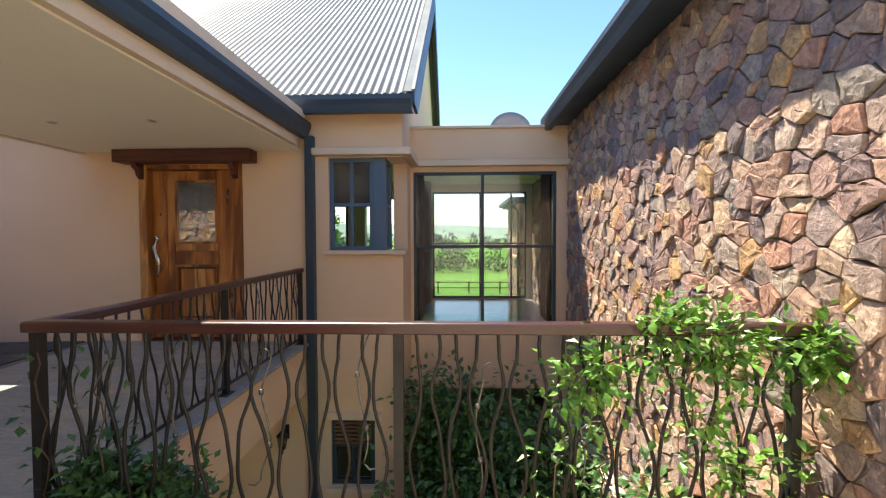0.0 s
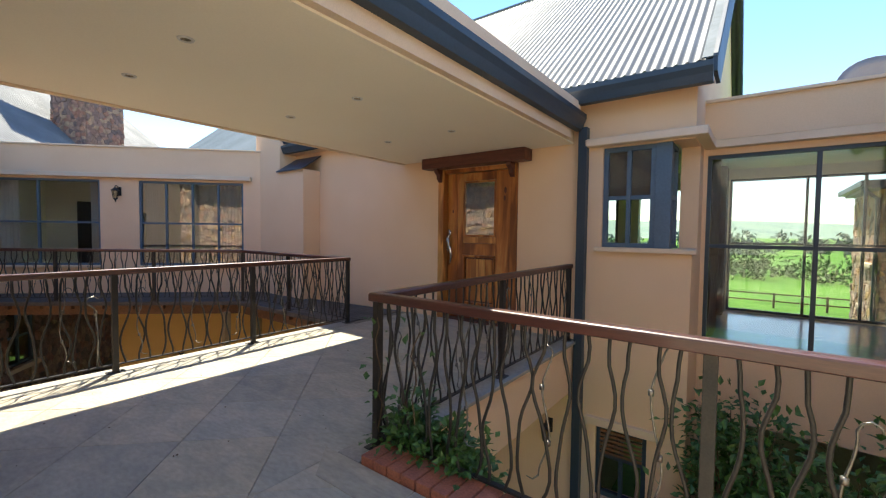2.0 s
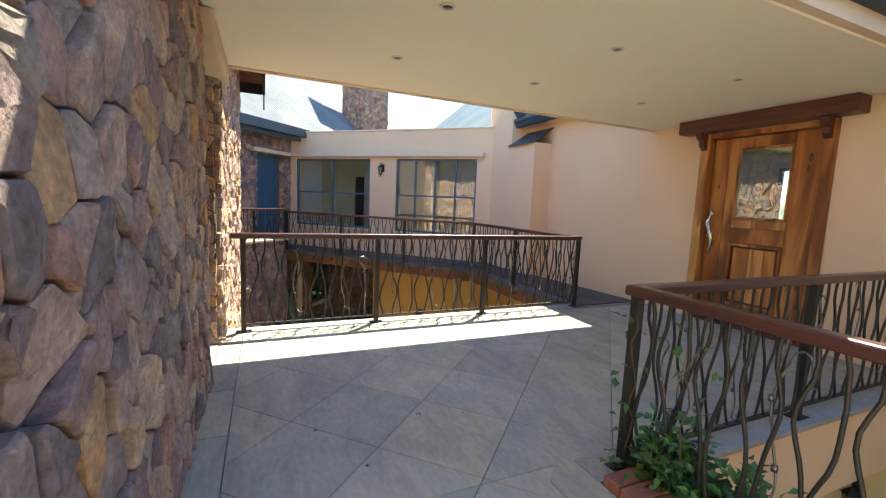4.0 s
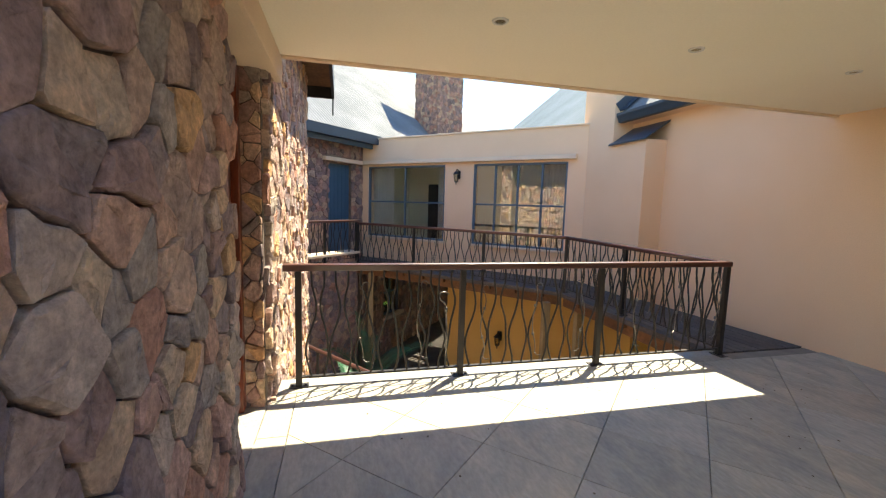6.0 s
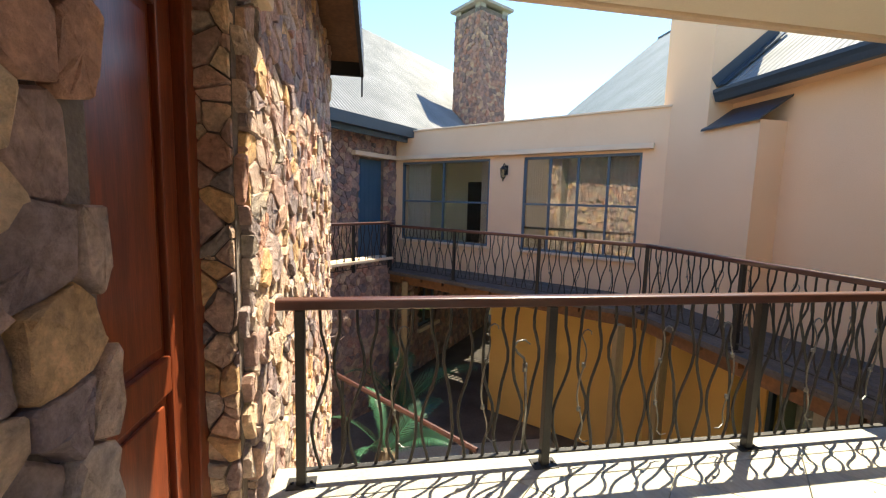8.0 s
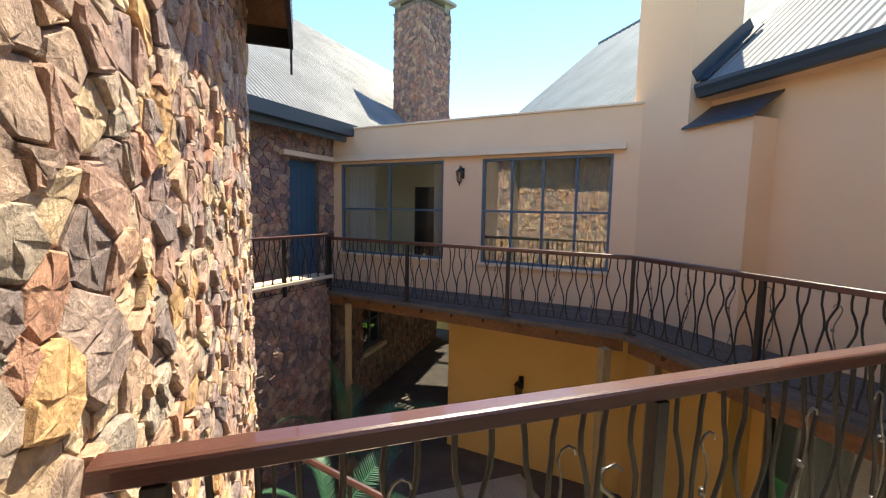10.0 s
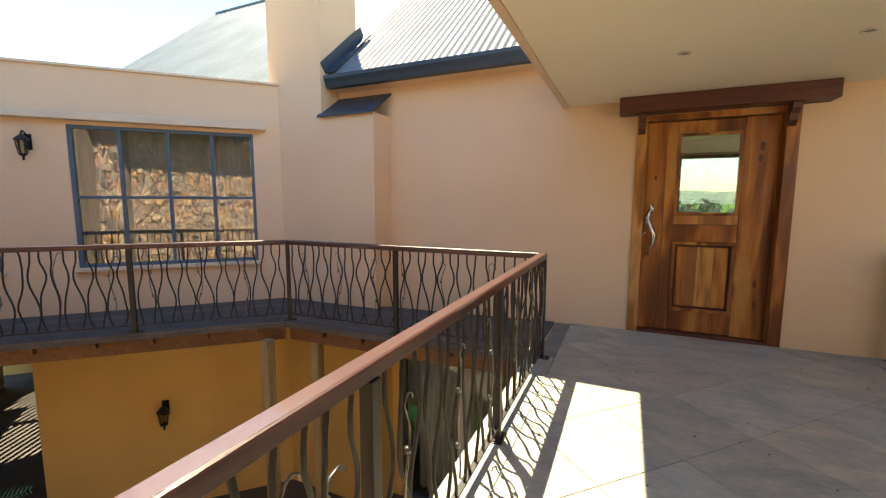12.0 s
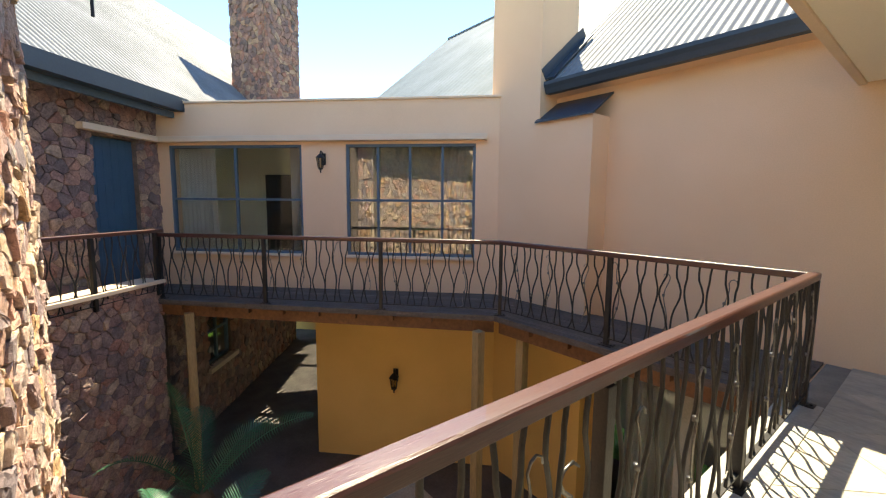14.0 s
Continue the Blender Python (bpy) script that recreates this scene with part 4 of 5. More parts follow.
win_low = thing("window_3", (-2.7, YN, -1.98), "small dark lower window with louvred top", "window", kind="structure")
frame_grid(win_low, Matrix.Translation((0, YN + 0.05, 0)), -3.0, -2.40, -1.98, -1.06, 2, 2, M_BLUE, zsplits=[-1.98, -1.45, -1.06])
for i in range(6):
    part("slat", boxed(-2.95, -2.45, YN + 0.005, YN + 0.03, -1.41 + 0.055 * i, -1.38 + 0.055 * i), M_BEAM, win_low)

wq = wall_w @ Matrix.Translation((0, -0.07, 0))
win_w2 = thing("window_4", (-11.45, 4.25, WB), "blue-framed window of eight panes", "window", kind="structure")
frame_grid(win_w2, wq, U2a, U2b, WB, WT, 4, 2, M_BLUE_LIGHT, M_GLASS_COATED, bar=0.038, edge=0.045, zsplits=[WB, WB + 0.93, WT])
win_w1 = thing("window_5", (-13.6, 2.1, WB), "wide blue-framed window of four panes", "window", kind="structure")
frame_grid(win_w1, wq, U1a, U1b, WB, WT, 2, 2, M_BLUE_LIGHT, M_GLASS, bar=0.038, edge=0.045, zsplits=[WB, WB + 0.93, WT])
for u0, u1 in ((U2a + 0.03, U2a + 0.62), (U2b - 0.45, U2b - 0.03), (U1b - 0.75, U1b - 0.04), (U1a + 0.04, U1a + 0.30)):
    curtain("curtain", wall_w, u0, u1, 0.35, 2.50, -0.20, "pale linen curtain hanging inside the window", "curtains")

# rooms behind the glass
room_w = thing("room_west", (-13.5, 4.5, 0), "plain cream room behind the windows", "room", kind="structure")
rw = bmesh.new()
box(rw, 0.1, LEN_W, -2.40, -0.25, -0.14, -0.02, m=wall_w)
box(rw, 0.1, LEN_W, -2.3, -2.2, -0.02, 2.75, m=wall_w)
pierced(rw, 2.04, -0.02, 2.75, -0.1, 0.0, [(0.2, 1.8, 0.2, 2.6)], m=wall_w @ Matrix.Translation((0, -2.3, 0)) @ Matrix.Rotation(math.pi / 2, 4, "Z"))
box(rw, LEN_W, LEN_W + 0.1, -2.3, -0.455, -0.02, 2.75, m=wall_w)
part("room_walls", rw, M_INNER, room_w)
part("room_ceiling", boxed(0.0, LEN_W + 0.1, -2.3, -0.245, 2.76, 2.86, m=wall_w), M_INNER, room_w)
part("dark_doorway_fill", boxed(U1b - 1.25, U1b - 0.55, -2.19, -2.17, -0.02, 2.1, m=wall_w), M_BLACK, room_w)

room_n = thing("room_north", (-4, 8, 0), "bright room looking through to the garden", "room", kind="structure")
FY = 9.65
rn = bmesh.new()
pierced(rn, 9.5, LOW, 3.1, 0, 0.2, [(2.2, 5.2, 0.75, 2.35), (7.16, 9.30, 0.02, 2.45), (5.6, 6.5, 0.9, 2.3)], m=Matrix.Translation((-9.0, FY, 0)))
box(rn, -9.0, -8.8, YN + 0.22, FY, -0.2, 3.1)
box(rn, -2.18, -2.02, YW + 0.2, FY, -0.2, 3.1)
part("room_walls", rn, M_INNER, room_n)
bm = bmesh.new()
box(bm, -8.8, -2.02, YN + 0.22, FY, -0.12, 0.0)
box(bm, -2.019, XE + 0.03, YW + 0.2, FY, -0.12, 0.0)
part("room_floor", bm, M_INFLOOR, room_n, "glossy blue-grey floor")
bm = bmesh.new()
box(bm, -8.8, -2.2, YN + 0.22, FY, 2.62, 2.70)
box(bm, -2.199, XE + 0.03, YW + 0.2, FY, 2.62, 2.70)
part("room_ceiling", bm, M_INNER, room_n)
part("stone_jamb", boxed(-2.02, -1.86, FY - 0.62, FY, 0.0, 2.62), M_MORTAR, room_n)
win_far = thing("window_6", (-0.95, FY, 0.02), "garden window in thin dark frame", "window", kind="structure")
frame_grid(win_far, Matrix.Translation((0, FY + 0.05, 0)), -1.84, 0.30, 0.02, 2.45, 3, 2, M_BLUE, splits=[-1.84, -0.75, -0.04, 0.30], zsplits=[0.02, 1.27, 2.45], edge=0.04, bar=0.04)
curtain("curtain", Matrix.Rotation(math.pi / 2, 4, "Z"), YW + 0.25, YW + 0.95, 0.02, 2.55, -(XE - 0.20), "brown curtain drawn back along the wall", "curtains", 7, M_DRAPE)
curtain("curtain", Matrix.Rotation(math.pi / 2, 4, "Z"), YW + 0.3, YW + 1.0, 0.02, 2.55, 1.90, "brown curtain drawn back along the wall", "curtains", 6, M_DRAPE)
pier = thing("garden_pier", (0.45, 10.9, LOW), "rubble stone corner of the far wing outside", "wall", kind="structure")
part("wall_core", boxed(0.32, 1.1, 10.53, 13.0, LOW, 2.25), M_MORTAR, pier)
rubble(pier, Matrix.Translation((0.30, 10.53, 0)), 0.82, LOW, 2.25, 0.15, 81, near=lambda x, z: False)
rubble(pier, Matrix.Translation((0.32, 13.0, 0)) @ Matrix.Rotation(-math.pi / 2, 4, "Z"), 2.47, LOW, 2.25, 0.15, 82, near=lambda x, z: False)
part("sill", boxed(0.20, 0.34, 10.7, 11.6, 0.86, 0.93, bevel=0.008), M_TRIM, pier, "pale window sill")
bm = bmesh.new()
tube(bm, [(0.06, 10.62, 2.32), (0.06, 10.62, 2.25), (0.14, 10.60, 2.17), (0.24, 10.58, 2.08), (0.25, 10.58, 1.9), (0.25, 10.58, LOW)], 0.035, 8)
part("downpipe", bm, M_BLUE, pier, "dark blue swan-necked downpipe")
part("gutter", boxed(0.0, 0.12, 10.45, 13.0, 2.30, 2.40, bevel=0.01), M_BLUE, pier)
part("eave", boxed(0.12, 1.15, 10.40, 13.0, 2.26, 2.40), M_BLUE, pier)
win_back = thing("window_7", (-5.3, FY, 0.75), "garden window seen through the house", "window", kind="structure")
frame_grid(win_back, Matrix.Translation((0, FY + 0.05, 0)), -6.8, -3.8, 0.75, 2.35, 3, 1, M_BLUE)

low_win = thing("sliding_door", (-7.5, YN, LOW), "dark sliding glass door below the deck", "door", kind="structure")
frame_grid(low_win, Matrix.Translation((0, YN + 0.05, 0)), -8.65, -6.45, LOW, -0.72, 2, 1, M_BLUE)
curtain("curtain", Matrix.Translation((0, YN, 0)), -8.5, -7.8, LOW, -0.8, 0.3, "pale curtain inside the sliding door", "curtains", 8)
bm = bmesh.new()
box(bm, -10.5, -3.4, YN + 2.6, YN + 2.7, LOW, -0.3)
box(bm, -10.6, -10.5, YN + 0.22, YN + 2.7, LOW, -0.3)
box(bm, -3.4, -3.3, YN + 0.22, YN + 2.7, LOW, -0.3)
box(bm, -10.5, -3.4, YN + 0.22, YN + 2.6, -0.34, -0.26)
part("lower_room", bm, M_INNER, low_win)

# front door
front = thing("door_1", ((DX0 + DX1) / 2, YN, 0), "solid hardwood front door with glass pane, closed", "door", kind="structure")
DL = 0.10    # leaf set back
part("jamb", boxed(DX0 - 0.02, DX0 + 0.09, YN - 0.02, YN + 0.20, 0, DH, bevel=0.006), M_PALEWOOD, front)
part("jamb", boxed(DX1 - 0.09, DX1 + 0.02, YN - 0.02, YN + 0.20, 0, DH, bevel=0.006), M_DOORWOOD, front)
part("head", boxed(DX0 + 0.09, DX1 - 0.09, YN + 0.02, YN + 0.20, DH - 0.06, DH, bevel=0.005), M_DOORWOOD, front)
part("sill", boxed(DX0 + 0.09, DX1 - 0.09, YN - 0.01, YN + 0.20, 0.0, 0.02), M_LINTEL, front)
leaf0, leaf1 = DX0 + 0.095, DX1 - 0.095
GX0, GX1, GZ0, GZ1 = -5.20, -4.60, 1.34, 2.22
part("stile", boxed(leaf0, GX0 - 0.11, YN + DL, YN + DL + 0.06, 0.025, DH - 0.065, bevel=0.004), M_DOORWOOD, front, "broad grained stile")
part("stile", boxed(GX0 - 0.107, GX0 - 0.003, YN + DL + 0.004, YN + DL + 0.056, 0.025, DH - 0.065, bevel=0.004), M_DOORWOOD, front)
part("stile", boxed(GX1 + 0.003, leaf1, YN + DL, YN + DL + 0.06, 0.025, DH - 0.065, bevel=0.004), M_DOORWOOD, front, "broad stile with wavy pale grain")
for z0, z1, mt in ((GZ1 + 0.005, DH - 0.07, M_DOORWOOD), (1.24, GZ0 - 0.004, M_PALEWOOD), (1.05, 1.237, M_DOORWOOD), (0.03, 0.26, M_DOORWOOD)):
    part("rail", boxed(GX0, GX1, YN + DL + 0.006, YN + DL + 0.054, z0, z1, bevel=0.004), mt, front)
part("panel_back", boxed(GX0 + 0.004, GX1 - 0.004, YN + DL + 0.040, YN + DL + 0.056, 0.27, 1.04), M_LINTEL, front)
for a, b, mt in ((0.0, 0.19, M_DOORWOOD), (0.19, 0.40, M_PALEWOOD), (0.40, 0.46, M_PALEWOOD), (0.46, 0.73, M_PALEWOOD), (0.73, 1.0, M_DOORWOOD)):
    w = GX1 - GX0 - 0.12
    part("panel_board", boxed(GX0 + 0.06 + a * w, GX0 + 0.0588 + b * w, YN + DL + 0.014, YN + DL + 0.040, 0.322, 0.988, bevel=0.003), mt, front)
bm = bmesh.new()
for a, b, c, d in ((GX0, GX1, 0.262, 0.298), (GX0, GX1, 1.012, 1.048), (GX0, GX0 + 0.037, 0.298, 1.012), (GX1 - 0.037, GX1, 0.298, 1.012)):
    box(bm, a, b, YN + DL - 0.016, YN + DL + 0.039, c, d, bevel=0.010)
part("panel_moulding", bm, M_DOORWOOD, front)
bm = bmesh.new()
for a, b, c, d in ((GX0, GX1, GZ0, GZ0 + 0.03), (GX0, GX1, GZ1 - 0.03, GZ1), (GX0, GX0 + 0.03, GZ0 + 0.03, GZ1 - 0.03), (GX1 - 0.03, GX1, GZ0 + 0.03, GZ1 - 0.03)):
    box(bm, a, b, YN + DL - 0.002, YN + DL + 0.05, c, d, bevel=0.004)
part("glazing_bead", bm, M_DOORWOOD, front)
bm = bmesh.new()
for a, b, c, d in ((DX0 + 0.05, GX0 - 0.001, 0.02, DH), (GX1 + 0.001, DX1 - 0.05, 0.02, DH), (GX0 - 0.001, GX1 + 0.001, GZ1 + 0.002, DH), (GX0 - 0.001, GX1 + 0.001, 0.02, GZ0 - 0.001)):
    box(bm, a, b, YN + DL + 0.064, YN + DL + 0.085, c, d)
part("leak_backing", bm, M_LINTEL, front)
pane = part("pane", boxed(GX0 + 0.02, GX1 - 0.02, YN + DL + 0.02, YN + DL + 0.026, GZ0 + 0.02, GZ1 - 0.02), M_GLASS_COATED, front)
pane.visible_shadow = False
# knots in the timber
for x, z, s in ((-4.44, 2.05, 0.035), (-4.45, 1.93, 0.03), (-4.41, 0.62, 0.03), (-5.40, 1.75, 0.02), (-4.40, 0.40, 0.025)):
    bm = bmesh.new()
    lathe(bm, [(s, 0), (s * 0.85, 0.0015), (s * 0.3, 0.002)], (0, 0, 0), 10)
    part("knot", bm, M_LINTEL, front, m=Matrix.Translation((x, YN + DL + 0.001, z)) @ Matrix.Rotation(math.pi / 2, 4, "X") @ Matrix.Diagonal((0.7, 1.6, 1, 1)))
# cast handle: a slim twisting figure-like pull
bm = bmesh.new()
hp = [(-5.44, 1.46), (-5.425, 1.40), (-5.45, 1.36), (-5.465, 1.29), (-5.43, 1.20), (-5.395, 1.12), (-5.39, 1.04), (-5.41, 0.96), (-5.44, 0.88)]
tube(bm, [(x, YN + DL - 0.055 + 0.02 * math.sin(i), z) for i, (x, z) in enumerate(hp)], [0.012, 0.026, 0.020, 0.030, 0.026, 0.032, 0.024, 0.018, 0.010], 10)
tube(bm, [(-5.455, YN + DL, 1.36), (-5.455, YN + DL - 0.05, 1.36)], 0.012, 8)
tube(bm, [(-5.405, YN + DL, 1.0), (-5.405, YN + DL - 0.05, 1.0)], 0.012, 8)
tube(bm, [(-5.43, YN + DL - 0.05, 1.45), (-5.405, YN + DL - 0.05, 1.40), (-5.425, YN + DL - 0.05, 1.35)], 0.009, 8)
part("handle", bm, M_SILVER, front, "cast silver sculpted pull handle", smooth=True)
bm = bmesh.new()
lathe(bm, [(0.028, 0), (0.028, 0.012), (0.018, 0.02)], sides=16)
part("lock", bm, M_SILVER, front, "round silver lock", m=Matrix.Translation((-5.50, YN + DL, 1.13)) @ Matrix.Rotation(math.pi / 2, 4, "X"))
lint = part("door_lintel", boxed(-5.80, -3.97, YN - 0.24, YN - 0.001, DH + 0.0, DH + 0.165, bevel=0.012), M_LINTEL, None, "heavy dark hardwood lintel beam over the door", kind="structure", category="lintel")
for x in (DX0 + 0.03, DX1 - 0.06):
    bm = bmesh.new()
    prof = [(0, 0), (-0.14, 0), (-0.13, -0.05), (-0.07, -0.09), (-0.06, -0.15), (0, -0.20)]
    lo, hi = [bm.verts.new((x - 0.035, YN - 0.022 + a, DH - 0.003 + b)) for a, b in prof], [bm.verts.new((x + 0.035, YN - 0.022 + a, DH - 0.003 + b)) for a, b in prof]
    bm.faces.new(lo)
    bm.faces.new(hi[::-1])
    for i in range(len(prof)):
        bm.faces.new((lo[i], lo[(i + 1) % len(prof)], hi[(i + 1) % len(prof)], hi[i]))
    part("bracket", bm, M_LINTEL, lint)

# mahogany door in the stone wall
side = thing("door_2", (-5.6, -0.2, 0), "tall mahogany panelled door set deep in stone", "door", kind="structure")
part("jamb", boxed(DW0, DW0 + 0.10, -0.30, -0.16, 0.005, DTOP - 0.016, bevel=0.006), M_REDDOOR, side)
part("jamb", boxed(DW1 - 0.10, DW1, -0.30, -0.16, 0.005, DTOP - 0.016, bevel=0.006), M_REDDOOR, side)
part("head", boxed(DW0 + 0.1, DW1 - 0.1, -0.30, -0.16, DTOP - 0.10, DTOP - 0.016, bevel=0.006), M_REDDOOR, side)
part("leaf", boxed(DW0 + 0.102, DW1 - 0.102, -0.27, -0.23, 0.01, DTOP - 0.104), M_REDDOOR, side)
for a, b, c, d in ((DW0 + 0.104, DW0 + 0.21, 0.012, DTOP - 0.11), (DW1 - 0.21, DW1 - 0.104, 0.012, DTOP - 0.11), (DW0 + 0.212, DW1 - 0.212, 0.012, 0.22), (DW0 + 0.212, DW1 - 0.212, 0.78, 0.92), (DW0 + 0.212, DW1 - 0.212, 2.16, DTOP - 0.11)):
    part("stile", boxed(a, b, -0.232, -0.205, c, d, bevel=0.008), M_REDDOOR, side)
for c, d in ((0.24, 0.76), (0.94, 2.14)):
    part("panel", boxed(DW0 + 0.25, DW1 - 0.25, -0.232, -0.216, c + 0.02, d - 0.02, bevel=0.007), M_REDDOOR, side)

part("threshold", boxed(DW0 + 0.002, DW1 - 0.002, -0.34, -0.022, -0.012, 0.005, bevel=0.002), M_COPING, side, "grey slate threshold")

# blue door in the south-west wall
bdoor = thing("door_3", (A1[0] + 0.6, A1[1] - 0.6, 0), "plain blue boarded door, closed", "door", kind="structure")
for i in range(6):
    w = (SD1 - SD0) / 6
    part("board", boxed(SD0 + i * w + 0.002, SD0 + (i + 1) * w - 0.002, -0.16, -0.11, 0.0, 2.455, m=wall_sw, bevel=0.004), M_BLUE_DOOR, bdoor)

# lower passage window
win_p = thing("window_8", (-15.5, 3.0, -1.9), "dark lower window with teal frame", "window", kind="structure")
frame_grid(win_p, pas_m @ Matrix.Translation((0, 0.1, 0)), 1.2, 2.2, -1.9, -0.55, 2, 2, M_BLUE_LIGHT)


# ---- railings ----
def baluster(seed, h=0.86):
    """One hand-forged bar with its own bends."""
    rnd = random.Random(seed)
    bm = bmesh.new()
    a, ph, b = rnd.uniform(0.032, 0.058) * (1 if seed % 2 else -1), rnd.uniform(-0.5, 0.5), rnd.uniform(-0.012, 0.012)
    pts = []
    for i in range(15):
        s = i / 14
        env = math.sin(math.pi * min(1, 1.15 * s + 0.02) * 0.98) ** 0.6 if 0 < s < 1 else 0
        x = a * math.sin(2 * math.pi * s * 0.98 + ph) * env + b * math.sin(5 * math.pi * s)
        pts.append((x, 0.006 * math.sin(3 * s * math.pi + seed), h * s))
    tube(bm, pts, 0.0088, 6, cap=False)
    return finish("baluster", bm, M_IRON, True)


def tendril(seed):
    """A thin vine with a hooked tip, clamped to a bar by a collar."""
    rnd = random.Random(seed)
    bm = bmesh.new()
    s = 1 if seed % 2 else -1
    z0, n = rnd.uniform(0.30, 0.40), 22
    amp, turns, ph = rnd.uniform(0.028, 0.042), rnd.uniform(1.1, 1.6), rnd.uniform(0, 1.5)
    pts, rad = [], []
    for i in range(n):
        q = i / (n - 1)
        pts.append((s * amp * math.sin(2 * math.pi * turns * q + ph) * (0.4 + 0.8 * abs(q - 0.5)), -0.014 - 0.006 * math.sin(3 * q), z0 - 0.24 + 0.62 * q))
        rad.append(0.0055 - 0.002 * abs(q - 0.5))
    tip, low = Vector(pts[-1]), Vector(pts[0])
    pts += [tuple(tip + Vector((s * x, 0, z))) for x, z in ((0.012, 0.025), (0.034, 0.036), (0.056, 0.024), (0.060, 0.004))]
    rad += [0.0045, 0.0042, 0.004, 0.0035]
    tube(bm, pts, rad, 6)
    tube(bm, [tuple(low), tuple(low + Vector((s * 0.03, 0, -0.03))), tuple(low + Vector((s * 0.065, 0, -0.025)))], [0.0045, 0.004, 0.003], 6)
    for i in (6, 15):
        p = Vector(pts[i])
        tube(bm, [tuple(p + Vector((0, 0.006, -0.012))), tuple(p + Vector((0, 0.006, 0.012)))], 0.012, 8)
    return finish("tendril", bm, M_TENDRIL, True)


BARS = [baluster(i) for i in range(14)]
VINES = [tendril(i) for i in range(6)]
bmp = bmesh.new()
box(bmp, -0.024, 0.024, -0.024, 0.024, 0.008, 0.953, bevel=0.003)
POST = finish("post", bmp, M_IRON)
bmp = bmesh.new()
box(bmp, -0.075, 0.075, -0.05, 0.05, 0.0, 0.010, bevel=0.003)
for sx in (-0.052, 0.052):
    lathe(bmp, [(0.011, 0.010), (0.011, 0.018), (0.006, 0.020)], (sx, 0, 0), 6)
PLATE = finish("base_plate", bmp, M_IRON)


def handrail(parent, a, b, z, ext0=0.0, ext1=0.0, cut0=0.0, cut1=0.0):
    """A timber rail with eased edges; cut: the mitre's lean at each end."""
    f, l = run(a, b, z)
    bm = bmesh.new()
    w, h = 0.038, 0.056
    prof = [(-w, 0.006), (-w + 0.006, 0), (w - 0.006, 0), (w, 0.006), (w, h - 0.012), (w - 0.004, h - 0.004), (w - 0.012, h), (-w + 0.012, h), (-w + 0.004, h - 0.004), (-w, h - 0.012)]
    lo = [bm.verts.new((-ext0 - cut0 * y, y, zz)) for y, zz in prof]
    hi = [bm.verts.new((l + ext1 + cut1 * y, y, zz)) for y, zz in prof]
    for i in range(len(prof)):
        bm.faces.new((lo[i], lo[(i + 1) % len(prof)], hi[(i + 1) % len(prof)], hi[i]))
    bm.faces.new(lo[::-1])
    bm.faces.new(hi)
    part("handrail", bm, M_RAIL, parent, "red-brown timber handrail", m=f)


def infill(parent, a, b, seed, base=0.0, off=0.05, zlow=0.075):
    """Bottom bar and forged balusters between two posts."""
    f, l = run(a, b, base)
    part("bottom_bar", boxed(0.02, l - 0.02, -0.016, 0.016, zlow, zlow + 0.012), M_IRON, parent, m=f)
    rnd = random.Random(seed)
    n = max(2, round((l - 0.08) / 0.098))
    for i in range(n):
        u = 0.04 + (l - 0.08) * (i + 0.5) / n
        k = 2 * rnd.randrange(7) + (i % 2)
        mm = f @ Matrix.Translation((u + rnd.uniform(-0.012, 0.012), 0, zlow + 0.010)) @ Matrix.Diagonal((1, 1, (0.944 - zlow) / 0.86, 1))
        piece("baluster", BARS[k], parent, mm)
        if i % 5 == (seed * 2 + 2) % 5:
            piece("tendril", VINES[rnd.randrange(6)], parent, f @ Matrix.Translation((u, 0, 0.09 + rnd.uniform(-0.05, 0.08))))


def railing(name, pts, posts, label, seed, base=0.0, plates=True, ext=(0.05, 0.05)):
    rl = thing(name, (*pts[0], base), label, "railing", "wrought iron railings")
    for i, (a, b) in enumerate(zip(pts, pts[1:])):
        def lean(p, q, r):
            d0, d1 = Vector((q[0] - p[0], q[1] - p[1])).normalized(), Vector((r[0] - q[0], r[1] - q[1])).normalized()
            ang = math.atan2(d0.x * d1.y - d0.y * d1.x, d0.dot(d1))
            return math.tan(ang / 2)
        c0 = lean(pts[i - 1], a, b) if i > 0 else 0
        c1 = -lean(a, b, pts[i + 2]) if i + 2 < len(pts) else 0
        handrail(rl, a, b, base + 0.954, ext[0] if i == 0 else 0, ext[1] if i + 2 == len(pts) else 0, -c0, c1)
    for p, q in zip(posts, posts[1:]):
        infill(rl, p, q, seed, base)
        seed += 1
    for i, p in enumerate(posts):
        q = posts[i + 1] if i + 1 < len(posts) else posts[i - 1]
        f, _ = run(p, q, base)
        ps = piece("post", POST, rl, f)
        if plates:
            piece("base_plate", PLATE, ps, f)
    return rl


railing("railing", [(XE + 0.06, 2.15), (-3.372, 2.15), (-3.372, 5.62)], [(XE - 0.12, 2.15), (-1.55, 2.15), (-3.36, 2.15), (-3.36, 3.80), (-3.36, 5.58)],
        "black forged railing with wavy bars and red-brown timber handrail", 1, ext=(0.0, 0.03))
court_rail = railing("railing", [(-6.374, 0.06), (-6.374, RP[0][1]), RC1, RC2], [(-6.355, 0.175), (-6.355, 1.54), (-6.355, 2.92), RP[0], RP[1], RC1, RP[3], RP[4], RC2],
        "black forged railing with wavy bars round the deck", 11, ext=(0.0, 0.05))
railing("railing", [RC2, RE], [(RC2[0] + 0.05, RC2[1] - 0.05), (RC2[0] + 0.75, RC2[1] - 0.76), (RE[0], RE[1])], "black forged railing on the low stone wall", 21, base=0.06, plates=False)

